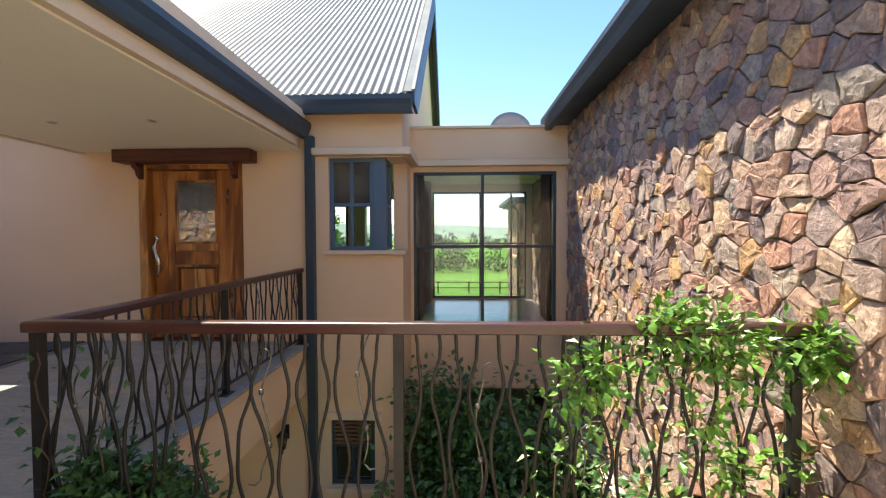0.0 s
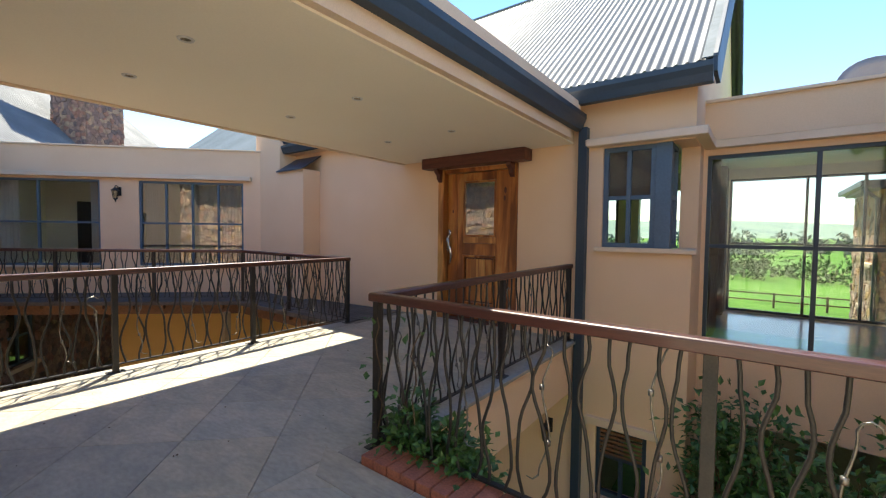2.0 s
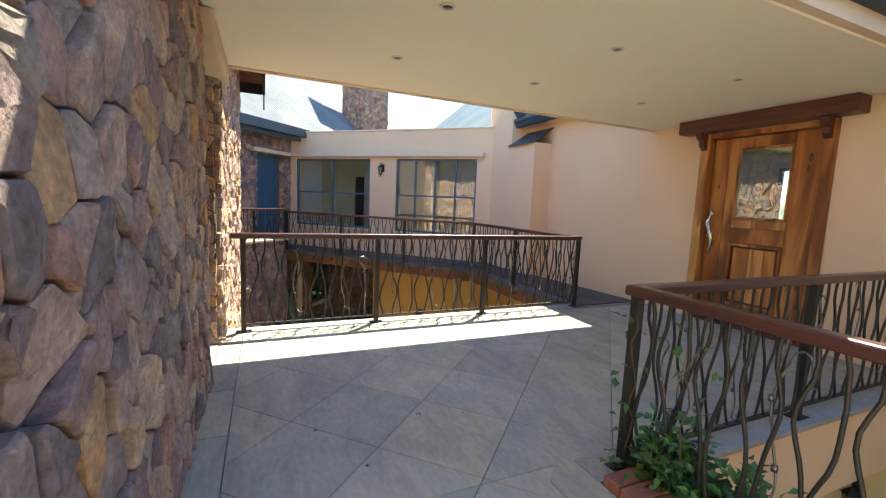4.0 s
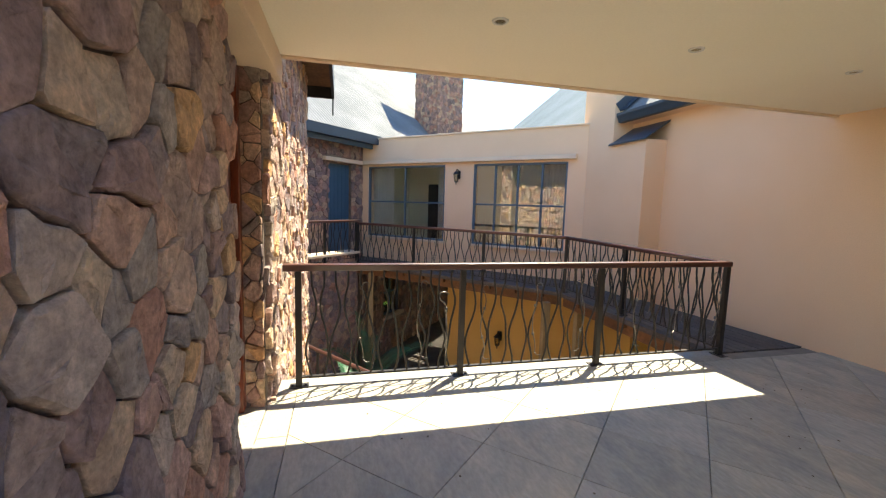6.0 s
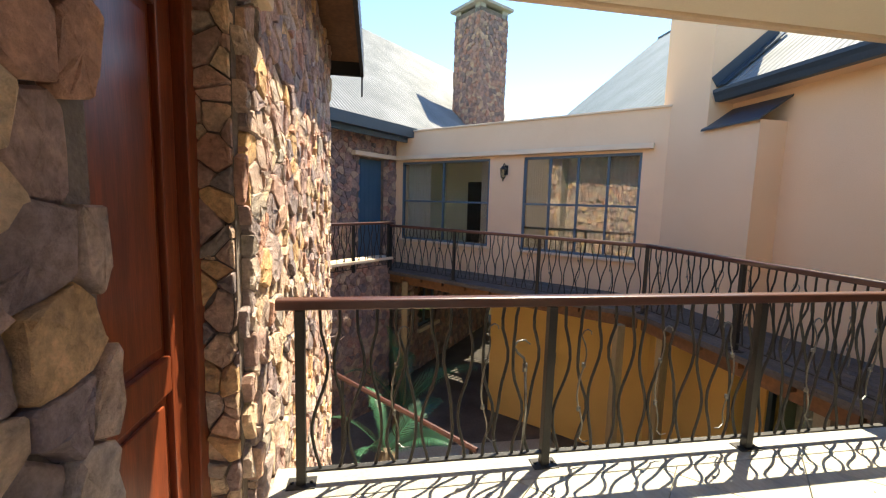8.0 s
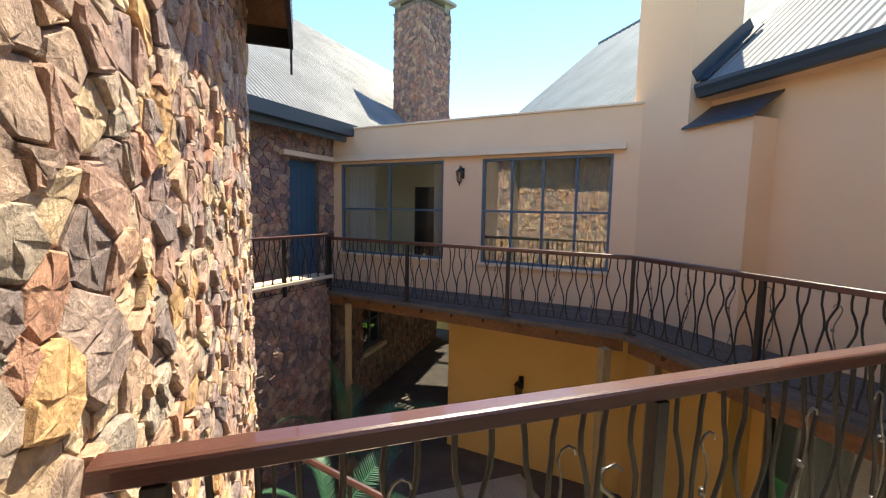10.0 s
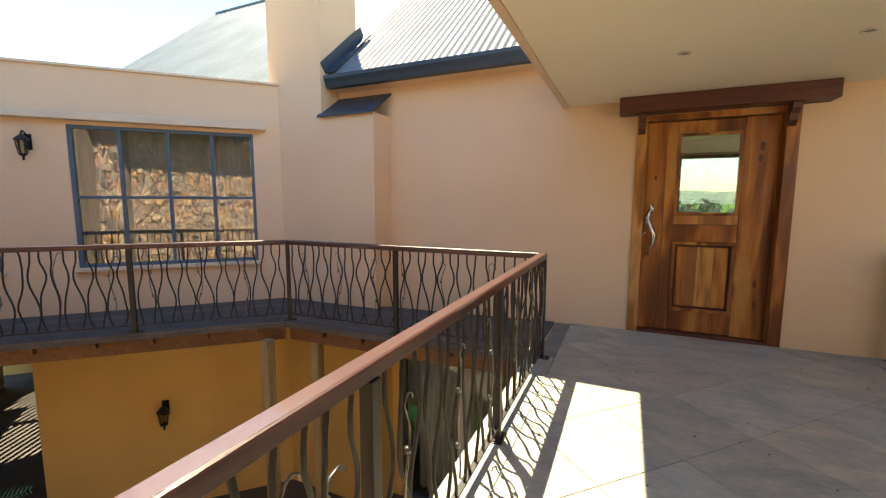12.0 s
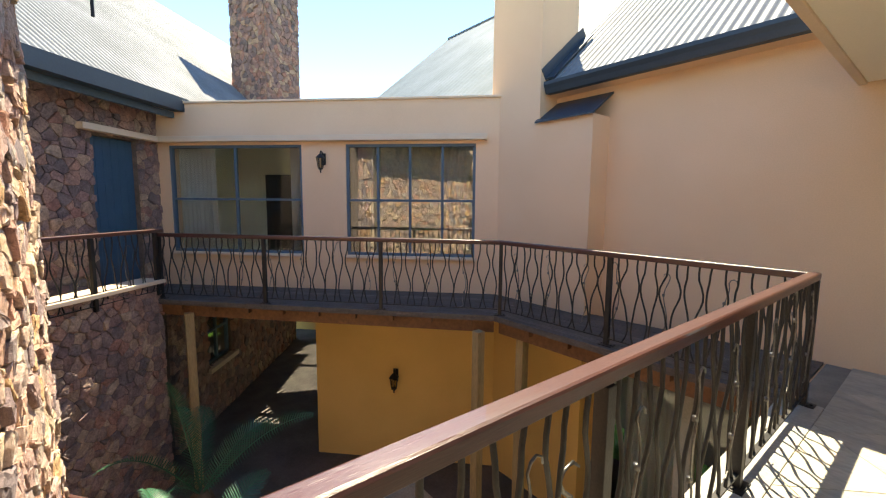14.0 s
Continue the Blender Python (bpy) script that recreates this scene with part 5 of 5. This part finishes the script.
hook = bmesh.new()
tube(hook, [(-6.355, 1.40, 0.08), (-6.35, 1.41, 0.35), (-6.357, 1.395, 0.60)], 0.008, 8)
tube(hook, [(-6.357, 1.395, 0.575), (-6.357, 1.395, 0.625)], 0.014, 8)
tube(hook, [(-6.357, 1.395, 0.62), (-6.357, 1.385, 0.655), (-6.357, 1.345, 0.69), (-6.357, 1.325, 0.725), (-6.357, 1.345, 0.755), (-6.357, 1.39, 0.76), (-6.357, 1.42, 0.735)], [0.008, 0.008, 0.0075, 0.007, 0.0065, 0.006, 0.004], 8)
part("hooked_bar", hook, M_TENDRIL, court_rail, "short bar ending in a steel hook", smooth=True)

# ---- deck and its timber frame ----
deck = thing("deck", (-9.5, 4.9, -0.2), "weathered grey-brown timber deck of long boards", "deck", kind="structure")
NB = 11
E0, E1 = (-6.44, 4.36), (-6.44, YN - 0.005)
M0, M1 = (RC1[0] - 0.02, RC1[1] - 0.09), (-10.52, BY - 0.01)
C0, C1 = (RC2[0] + 0.0, RC2[1] - 0.10), (A1[0] + 0.02, A1[1] + 0.0)


def mixp(a, b, t):
    return (a[0] + (b[0] - a[0]) * t, a[1] + (b[1] - a[1]) * t)


for k in range(NB):
    f0, f1 = k / NB + 0.004, (k + 1) / NB - 0.004
    for p, q in (((E0, E1), (M0, M1)), ((M0, M1), (C0, C1))):
        bm = bmesh.new()
        prism(bm, [mixp(*p, f0), mixp(*q, f0), mixp(*q, f1), mixp(*p, f1)], -0.035, -0.004 - 0.0006 * (k % 3))
        part("board", bm, M_DECK, deck)
for a, b in ((E0, M0), (M0, C0)):
    f, l = run(a, b)
    part("rim_beam", boxed(0.0, l, -0.16, -0.10, -0.26, -0.06, m=f), M_BEAM, deck, "brown timber edge beam")
    part("edge_board", boxed(0.0, l, -0.06, 0.0, -0.075, -0.036, m=f), M_DECK, deck)
    n = int(l / 0.55)
    for i in range(n):
        u = 0.3 + i * 0.55
        part("joist_end", boxed(u, u + 0.05, -0.10, -0.02, -0.15, -0.08, m=f), M_BEAM, deck)
part("joist", boxed(-9.4, -6.5, 4.6, 5.6, -0.22, -0.04), M_BEAM, deck)
bm = bmesh.new()
box(bm, 0.3, 5.0, -0.9, -0.2, -0.2, -0.04, m=run(M0, C0)[0])
part("joist", bm, M_BEAM, deck)
for p in ((-9.62, 4.13), (-9.22, 4.55), (-12.95, 1.22)):
    part("deck_post", boxed(p[0] - 0.06, p[0] + 0.06, p[1] - 0.06, p[1] + 0.06, LOW, -0.20, m=None, bevel=0.006), M_POSTWOOD, deck, "square timber post")
part("steel_post", boxed(-7.35, -7.2, 4.75, 4.9, LOW, -0.23), M_COPING, deck, "grey square post")

# ---- lamps, dish, downlights ----
def wall_lantern(m, label, scale=1.0):
    """A coach lantern on a scrolled bracket; in its frame x is out from the wall."""
    t = new("wall_lantern")
    t.empty_display_size = 0.1
    t.matrix_basis = m
    WM[t] = m
    tagged(t, label, "lamp", "wall lanterns")
    k = m @ Matrix.Scale(scale, 4)
    bm = bmesh.new()
    box(bm, 0, 0.02, -0.045, 0.045, -0.10, 0.12, bevel=0.008)
    part("back_plate", bm, M_BLACK, t, m=k)
    bm = bmesh.new()
    tube(bm, [(0.02, 0, 0.06), (0.07, 0, 0.13), (0.13, 0, 0.15), (0.16, 0, 0.12), (0.16, 0, 0.08)], 0.011, 8)
    tube(bm, [(0.02, 0, -0.06), (0.06, 0, -0.02), (0.09, 0, 0.03), (0.06, 0, 0.06)], 0.007, 8)
    part("bracket", bm, M_BLACK, t, m=k)
    bm = bmesh.new()
    lathe(bm, [(0.012, 0.10), (0.03, 0.085), (0.085, 0.03), (0.09, 0.02), (0.07, 0.015)], (0.16, 0, 0), 6)
    part("cap", bm, M_BLACK, t, m=k)
    bm = bmesh.new()
    lathe(bm, [(0.068, 0.013), (0.045, -0.16)], (0.16, 0, 0), 6)
    part("lantern_glass", bm, M_LAMPGLASS, t, m=k)
    bm = bmesh.new()
    for i in range(6):
        a = math.pi / 3 * i
        tube(bm, [(0.16 + 0.071 * math.cos(a), 0.071 * math.sin(a), 0.015), (0.16 + 0.047 * math.cos(a), 0.047 * math.sin(a), -0.165)], 0.006, 5)
    lathe(bm, [(0.05, -0.165), (0.05, -0.18), (0.02, -0.20), (0.012, -0.23), (0.018, -0.245), (0.004, -0.26)], (0.16, 0, 0), 8)
    part("cage", bm, M_BLACK, t, m=k)
    return t


OUT_W = wall_w.to_3x3() @ Vector((0, 1, 0))
ROT_OUT = Matrix.Rotation(math.atan2(OUT_W.y, OUT_W.x), 4, "Z")
UL = along_w((-12.50, 3.22))
wall_lantern(Matrix.Translation(wall_w @ Vector((UL, 0.0, 2.20))) @ ROT_OUT, "black iron coach lantern between the windows", 0.88)
wall_lantern(Matrix.Translation(wall_w @ Vector((along_w((-11.65, 4.1)), -0.01, -1.50))) @ ROT_OUT, "black iron coach lantern on the ochre wall")
wall_lantern(Matrix.Translation((-3.62, YN, -1.25)) @ Matrix.Rotation(-math.pi / 2, 4, "Z"), "black iron coach lantern under the walkway", 0.9)

for x in (-4.30, -5.335):
    for y in (1.40, 2.79, 4.22):
        dl = thing("downlight", (x, y, CEIL), "small round recessed ceiling downlight, off", "downlight", "ceiling downlights")
        bm = bmesh.new()
        lathe(bm, [(0.050, -0.010), (0.046, -0.018), (0.034, -0.018), (0.030, -0.004)], (x, y, CEIL - 0.003), 20)
        part("trim_ring", bm, M_WHITE, dl)
        bm = bmesh.new()
        lathe(bm, [(0.030, -0.006), (0.0295, -0.008)], (x, y, CEIL - 0.008), 16)
        part("lens", bm, M_LAMPGLASS, dl)

dish = thing("satellite_dish", (-0.36, 7.4, 3.0), "grey satellite dish on the flat roof behind the parapet", "dish")
bm = bmesh.new()
lathe(bm, [(0.02, 0.0), (0.16, 0.012), (0.28, 0.04), (0.36, 0.075), (0.362, 0.085), (0.28, 0.05), (0.16, 0.022), (0.02, 0.01)], sides=28)
part("reflector", bm, M_DISH, dish, m=Matrix.Translation((-0.36, 7.40, 3.20)) @ Matrix.Rotation(math.radians(78), 4, "X"), smooth=True)
part("mast", boxed(-0.38, -0.34, 7.40, 7.44, 2.7, 3.22), M_DISH, dish)
part("flat_roof", boxed(-2.0, XE, YW + 0.2, FY + 0.2, 2.72, 2.90), M_TRIM, roof_n)

# ---- planting ----
def leaf_mesh(spots, seed, length=(0.05, 0.09), droop=0.3):
    """Folded leaves round a list of (place, outward) pairs."""
    rnd = random.Random(seed)
    vs, fs = [], []
    for p, out in spots:
        d = (Vector(out) + Vector((rnd.gauss(0, 0.6), rnd.gauss(0, 0.6), rnd.gauss(0, 0.45) - droop * 0.3))).normalized()
        l = rnd.uniform(*length)
        side = d.cross(Vector((rnd.gauss(0, 0.4), rnd.gauss(0, 0.4), 1))).normalized() * l * rnd.uniform(0.24, 0.34)
        up = side.cross(d).normalized() * l * 0.10
        o = len(vs)
        p = Vector(p)
        vs += [p, p + d * l * 0.45 + side + up, p + d * l * 0.45, p + d * l * 0.45 - side + up, p + d * l - up * droop * 4]
        fs += [(o, o + 1, o + 2), (o, o + 2, o + 3), (o + 1, o + 4, o + 2), (o + 2, o + 4, o + 3)]
    return vs, fs


def creeper(name, label, vines, seed, material, density=34, spread=0.09, length=(0.05, 0.09)):
    """Woody stems that follow ways through points, with leaves round them. vines: (points, leaf share) each."""
    rnd = random.Random(seed)
    t = thing(name, vines[0][0][0], label, "plant")
    spots = []
    bm = bmesh.new()
    for pts, share in vines:
        fine = []
        for a, b in zip(pts, pts[1:]):
            a, b = Vector(a), Vector(b)
            n = max(2, int((b - a).length / 0.07))
            for i in range(n):
                fine.append(a.lerp(b, i / n) + Vector((rnd.gauss(0, 0.012), rnd.gauss(0, 0.012), rnd.gauss(0, 0.012))))
        tube(bm, fine, 0.004, 5)
        for p in fine:
            for _ in range(int(density * share * rnd.uniform(0.3, 1.6) / 10)):
                off = Vector((rnd.gauss(0, spread), rnd.gauss(0, spread), rnd.gauss(0, spread)))
                spots.append((p + off, off.normalized()))
    part("stem", bm, M_STEM, t)
    vs, fs = leaf_mesh(spots, seed + 1, length)
    raw("leaves", vs, fs, material, t)
    return t


rv = random.Random(8)
vines = []
for x, top in ((-0.55, 0.92), (-0.32, 1.02), (-0.15, 1.06), (0.05, 0.96), (0.22, 0.95), (0.40, 1.04), (0.52, 1.02), (-0.78, 0.86)):
    vines.append(([(x + 0.1, 2.16, -0.5), (x + 0.05 * rv.uniform(-1, 1), 2.14, 0.1), (x, 2.12, 0.45)], 0.10))
    vines.append(([(x, 2.12, 0.45), (x + rv.uniform(-0.06, 0.06), 2.10, top - 0.22)], 0.25))
    vines.append(([(x, 2.10, top - 0.24), (x + rv.uniform(-0.14, 0.14), 2.07, top)], 1.9))
vines.append(([(-0.62, 2.14, 0.80), (-0.30, 2.08, 0.95), (-0.05, 2.06, 0.98)], 0.9))
vines.append(([(-0.80, 2.2, 0.35), (-0.55, 2.18, 0.55), (-0.40, 2.16, 0.75)], 0.7))
vines.append(([(0.12, 2.08, 0.90), (0.48, 2.06, 0.96)], 1.6))
for k in range(12):
    x = rv.uniform(-0.72, 0.56)
    z = rv.uniform(0.70, 1.04) - (0.12 if x < -0.45 else 0)
    vines.append(([(x, 2.15 + rv.uniform(-0.07, 0.05), z), (x + rv.uniform(-0.05, 0.05), 2.13, z + 0.05)], 4.6))
for k in range(4):
    x, z = rv.uniform(-0.25, 0.56), rv.uniform(0.15, 0.68)
    vines.append(([(x, 2.17 + rv.uniform(-0.04, 0.06), z), (x + rv.uniform(-0.05, 0.05), 2.16, z + 0.06)], 2.6))
creeper("climbing_jasmine", "bright green star jasmine climbing over the railing", vines, 31, M_LEAF, 88, 0.058, (0.042, 0.08))
vines = [([(-3.26 + 0.085 * i, 2.22 + 0.05 * (i % 2), -0.05), (-3.25 + 0.085 * i, 2.24, 0.10 + 0.08 * ((i * 7) % 4) * (1 - i / 12))], 1.6) for i in range(8)]
vines += [([(-3.34, 2.16, 0.0), (-3.32, 2.13, 0.5), (-3.33, 2.12, 0.93)], 0.035), ([(-3.05, 2.16, 0.0), (-3.04, 2.13, 0.6), (-2.98, 2.12, 0.88)], 0.035)]
creeper("planter_jasmine", "low green jasmine growing in the brick planter", vines, 33, M_LEAF_DARK, 620, 0.065, (0.045, 0.08))
planter = thing("brick_planter", (-2.0, 2.15, 0), "row of red bricks edging a planter under the railing", "planter")
part("soil", boxed(-3.28, -2.3, 2.066, 2.20, -0.4, -0.06), M_STEM, planter)
bmb = bmesh.new()
box(bmb, 0.004, 0.101, 0, 0.22, -0.02, 0.055, bevel=0.006)
BRICK = finish("brick", bmb, M_BRICK)
for i in range(int((XE + 3.30) / 0.108)):
    piece("brick", BRICK, planter, Matrix.Translation((-3.29 + 0.108 * i, 1.945, 0.0)))

# shrubs and small trees in the sunken court by the tall window
def shrub(name, at, height, label, seed, material, leaves=900, width=0.6):
    rnd = random.Random(seed)
    t = thing(name, at, label, "shrub")
    bm = bmesh.new()
    spots = []
    for i in range(9):
        a = rnd.uniform(0, 6.28)
        r = width * rnd.uniform(0.3, 1.0)
        h = height * rnd.uniform(0.6, 1.0)
        pts = [Vector(at) + Vector((r * math.cos(a) * s ** 1.4, r * math.sin(a) * s ** 1.4, h * s)) for s in (0, 0.25, 0.5, 0.75, 1)]
        tube(bm, pts, [0.022, 0.018, 0.013, 0.009, 0.004], 6)
        for _ in range(leaves // 9):
            s = rnd.uniform(0.25, 1.05)
            k = min(3, int(s * 4))
            p = pts[k].lerp(pts[k + 1], max(0, min(1, s * 4 - k)))
            off = Vector((rnd.gauss(0, 0.17), rnd.gauss(0, 0.17), rnd.gauss(0, 0.13)))
            spots.append((p + off, off.normalized()))
    part("branch", bm, M_STEM, t)
    vs, fs = leaf_mesh(spots, seed, (0.07, 0.13))
    raw("leaves", vs, fs, material, t)
    return t


for n, (x, y, h, w, c) in enumerate(((-1.55, 5.6, 2.95, 0.55, 2600), (-0.75, 5.4, 2.75, 0.6, 2600), (-0.15, 4.6, 2.85, 0.55, 2600), (-0.95, 4.3, 2.0, 0.6, 2000), (-0.1, 3.4, 2.75, 0.45, 2200), (-1.75, 4.6, 1.9, 0.5, 1500))):
    shrub("shrub", (x, y, LOW), h, "leafy dark green shrub in the sunken court", 41 + n, M_LEAF_DARK, c, w)


def cycad(at, seed, crown, fronds, label):
    """A short trunk and arching fronds: way, reach, rise and arch of each."""
    rnd = random.Random(seed)
    t = thing("cycad", at, label, "plant")
    bm = bmesh.new()
    lathe(bm, [(0.16, 0), (0.18, 0.25 * crown), (0.17, 0.8 * crown), (0.15, 0.95 * crown), (0.08, crown + 0.05)], at, 14)
    part("trunk", bm, M_STEM, t)
    for a, reach, rise, arch in fronds:
        vs, fs, pts = [], [], []
        n = 46
        for i in range(n + 1):
            q = i / n
            pts.append(Vector(at) + Vector((math.cos(a) * reach * q, math.sin(a) * reach * q, crown + rise * math.sin(q * arch) / math.sin(min(arch, 1.57)))))
        for i in range(3, n):
            d = (pts[i + 1] - pts[i - 1]).normalized()
            side = d.cross(Vector((math.cos(a - 1.2) * 0.5, math.sin(a - 1.2) * 0.5, 1))).normalized()
            up = side.cross(d)
            l = 0.20 * math.sin(math.pi * (0.14 + 0.82 * i / n)) + 0.03
            for sg in (1, -1):
                way = (side * sg * 0.9 + d * (0.45 + rnd.uniform(-0.06, 0.06)) + up * 0.28).normalized()
                w, o = d * 0.0065, len(vs)
                mid = pts[i] + way * l * 0.5
                vs += [pts[i] - w, pts[i] + w, mid + w * 1.1, mid - w * 1.1, pts[i] + way * l - up * 0.02]
                fs += [(o, o + 1, o + 2, o + 3), (o + 3, o + 2, o + 4)]
        fr = raw("frond", vs, fs, M_FROND, t)
        bmr = bmesh.new()
        tube(bmr, pts[::4], [0.012 - 0.0008 * i for i in range(len(pts[::4]))], 5)
        part("rachis", bmr, M_FROND, fr)
    return t


cycad((-11.95, 1.12, LOW), 1, 0.5, [(0.90, 1.60, 1.18, 1.5), (4.04, 0.38, 1.62, 1.3), (2.9, 1.1, 0.8, 1.9), (-0.5, 1.3, 0.7, 1.9), (1.7, 1.0, 0.7, 1.8), (3.3, 0.8, 1.0, 1.7), (-1.4, 1.1, 0.9, 1.9)], "dark green cycad with long feathery fronds in the court")
cycad((-10.1, 0.75, LOW), 2, 0.8, [(0.9, 1.1, 0.5, 1.8), (2.2, 1.2, 0.45, 1.9), (3.4, 1.0, 0.6, 1.8), (-0.4, 1.0, 0.5, 1.9), (4.6, 0.9, 0.55, 1.9)], "dark green cycad with long feathery fronds in the court")
stair = thing("stair_rail", (-9.4, 0.7, LOW), "sloping timber handrail of the garden stair", "handrail")
sa, sb = Vector((-10.3, -0.15, -0.98)), Vector((-8.4, 1.7, -1.22))
bm = bmesh.new()
tube(bm, [sa, sb], 0.035, 8)
part("handrail", bm, M_RAIL, stair)
for k in (0.15, 0.55, 0.97):
    q = sa.lerp(sb, k)
    part("post", boxed(q.x - 0.02, q.x + 0.02, q.y - 0.02, q.y + 0.02, LOW, q.z), M_IRON, stair)

# slatted pergola beyond the passage
per = thing("pergola", (-16.5, 5.0, -0.5), "slatted timber pergola beyond the passage", "pergola")
for i in range(62):
    sm = wall_w @ Matrix.Translation((-0.2 + 0.13 * i, -2.34, 0)) @ Matrix.Rotation(math.radians(-105.5), 4, "Z")
    part("slat", boxed(0, 6.5, -0.036, 0.036, -0.34, -0.28, m=sm), M_BEAM, per)
for v in (-2.5, -5.2, -8.2):
    part("beam", boxed(-1.9, 8.0, v - 0.08, v, -0.50, -0.345, m=wall_w), M_BEAM, per)
part("passage_roof", boxed(-0.1, LEN_P, -1.20, 0.42, -0.23, -0.15, m=pas_m), M_BEAM, pas)

bm = bmesh.new()
box(bm, -1.0, 7.5, -7.2, -7.0, LOW, -0.25, m=wall_w)
box(bm, -1.2, -1.0, -7.2, -0.3, LOW, -0.25, m=wall_w)
part("passage_light_block", bm, M_OCHRE, pas)

# ---- floor tiles ----
HALF = 0.44
def tile_mesh(poly):
    p = inset(poly, 0.0018)
    if len(p) < 3:
        return None
    q = inset(p, 0.002)
    if len(q) < 3 or len(q) != len(p):
        return None
    n = len(p)
    vs = [(x, y, -0.016) for x, y in p] + [(x, y, -0.003) for x, y in p] + [(x, y, 0.0) for x, y in q]
    fs = [tuple(range(2 * n, 3 * n))]
    for i in range(n):
        j = (i + 1) % n
        fs += [(i, j, n + j, n + i), (n + i, n + j, 2 * n + j, 2 * n + i)]
    return vs, fs


def lay(x0, x1, y0, y1):
    for i in range(-16, 24):
        for j in range(-14, 14):
            if (i + j) % 2 == 0:
                continue
            cx, cy = -4.42 + HALF * i, 1.39 + HALF * j
            poly = [(cx - HALF, cy), (cx, cy - HALF), (cx + HALF, cy), (cx, cy + HALF)]
            for a in ((x0, 0, -1, 0), (x1, 0, 1, 0), (0, y0, 0, -1), (0, y1, 0, 1)):
                poly = clip(poly, *a)
                if len(poly) < 3:
                    break
            if len(poly) < 3:
                continue
            clean = [p for k, p in enumerate(poly) if math.hypot(p[0] - poly[k - 1][0], p[1] - poly[k - 1][1]) > 0.012]
            if len(clean) < 3:
                continue
            t = tile_mesh(clean)
            if t:
                raw("tile", t[0], t[1], M_TILE, floor)


lay(-6.24, -3.50, 0.17, YN)
lay(-3.50, 3.0, 0.17, 1.90)
for i in range(12):
    t = tile_mesh([(-6.24 + 0.62 * i, -0.02), (-5.62 + 0.62 * i, -0.02), (-5.62 + 0.62 * i, 0.168), (-6.24 + 0.62 * i, 0.168)])
    raw("tile", t[0], t[1], M_TILE, floor)

edge = [(-3.62, 1.938), (-3.40, 1.70)]
for k in range(7):
    x1 = min(-2.85 + 0.58 * k, XE - 0.04)
    poly = [edge[0], edge[1], (x1, 1.70), (x1, 1.938)]
    t = tile_mesh(poly)
    ob = raw("tile", [(x, y, z + 0.006) for x, y, z in t[0]], t[1], M_TILE, floor)
    edge = [(x1, 1.938), (x1, 1.70)]
part("coping", boxed(-3.50, -3.30, 1.941, 2.118, -0.028, 0.005, bevel=0.004), M_COPING, floor)
rd = random.Random(77)
dv, df = [], []
for _ in range(46):
    x, y, r = rd.uniform(-5.9, -3.7), rd.uniform(0.6, 5.2), rd.uniform(0.004, 0.011)
    o, n = len(dv), 5
    for z, k in ((0.0005, 1.0), (0.004, 0.6)):
        dv += [(x + k * r * rd.uniform(0.6, 1.4) * math.cos(6.283 * a / n), y + k * r * rd.uniform(0.5, 1.2) * math.sin(6.283 * a / n), z) for a in range(n)]
    df += [(o + a, o + (a + 1) % n, o + n + (a + 1) % n, o + n + a) for a in range(n)] + [tuple(o + n + a for a in range(n))]
raw("leaf_litter", dv, df, M_STEM, None, kind="stuff", label="few dry leaf crumbs on the slate floor", category="litter")

# ---- stonework ----
H_DOOR = [(-2.45 - DW1 - 0.0, -2.45 - DW0 + 0.0, 0.0, 2.42)]
rubble(wall_s, FLIP, 3.68, -0.02, CEIL - 0.02, 0.165, 11, H_DOOR, tall=1.2)
WEST = FLIP @ Matrix.Translation((3.68, 0, 0))
rubble(wall_s, WEST, 3.47, -3.0, 3.42, 0.14, 12, near=lambda x, z: -0.2 < z < 3.0 and x < 2.2, depth=0.055)
JAMB = Matrix.Translation((DW0 - 0.0, -0.03, 0)) @ Matrix.Rotation(math.pi / 2, 4, "Z") @ Matrix.Translation((-0.20, 0, 0))
rubble(wall_s, JAMB, 0.20, 0.0, DTOP, 0.12, 13, depth=0.035, tall=0.72)
ENDW = Matrix.Translation((-9.80, -0.03, 0)) @ Matrix.Rotation(-math.pi / 2, 4, "Z")
rubble(wall_s, ENDW, 1.2, -3.0, 3.42, 0.25, 14, near=lambda x, z: False)
EAST = Matrix.Translation((XE + 0.03, YW, 0)) @ Matrix.Rotation(-math.pi / 2, 4, "Z")
rubble(wall_e, EAST, YW - 1.86, -2.2, 3.12, 0.15, 15, near=lambda x, z: z > 0.3 and x > 1.2)
rubble(wall_e, Matrix.Translation((XE + 0.0, 1.87, 0)), 2.4, -0.1, 3.12, 0.22, 16)
rubble(wall_e, Matrix.Translation((XE + 0.03, FY, 0)) @ Matrix.Rotation(-math.pi / 2, 4, "Z"), FY - YW - 0.22, 0.0, 2.62, 0.25, 17, near=lambda x, z: False)
SWF = wall_sw @ Matrix.Translation((LEN_SW, -0.03, 0)) @ Matrix.Rotation(math.pi, 4, "Z")
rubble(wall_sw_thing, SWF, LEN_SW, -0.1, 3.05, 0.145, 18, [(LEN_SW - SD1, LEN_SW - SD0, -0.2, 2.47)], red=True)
LWF = low_m @ Matrix.Translation((LEN_LOW, -0.03, 0)) @ Matrix.Rotation(math.pi, 4, "Z")
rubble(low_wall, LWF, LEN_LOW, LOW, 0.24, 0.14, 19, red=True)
rubble(wall_s2, S2M @ Matrix.Rotation(math.pi, 4, "Z") @ Matrix.Translation((-LEN_S2, 0.03, 0)), LEN_S2, LOW, 3.4, 0.25, 20, [(0.9, 1.7, 0.9, 1.9)], near=lambda x, z: False)
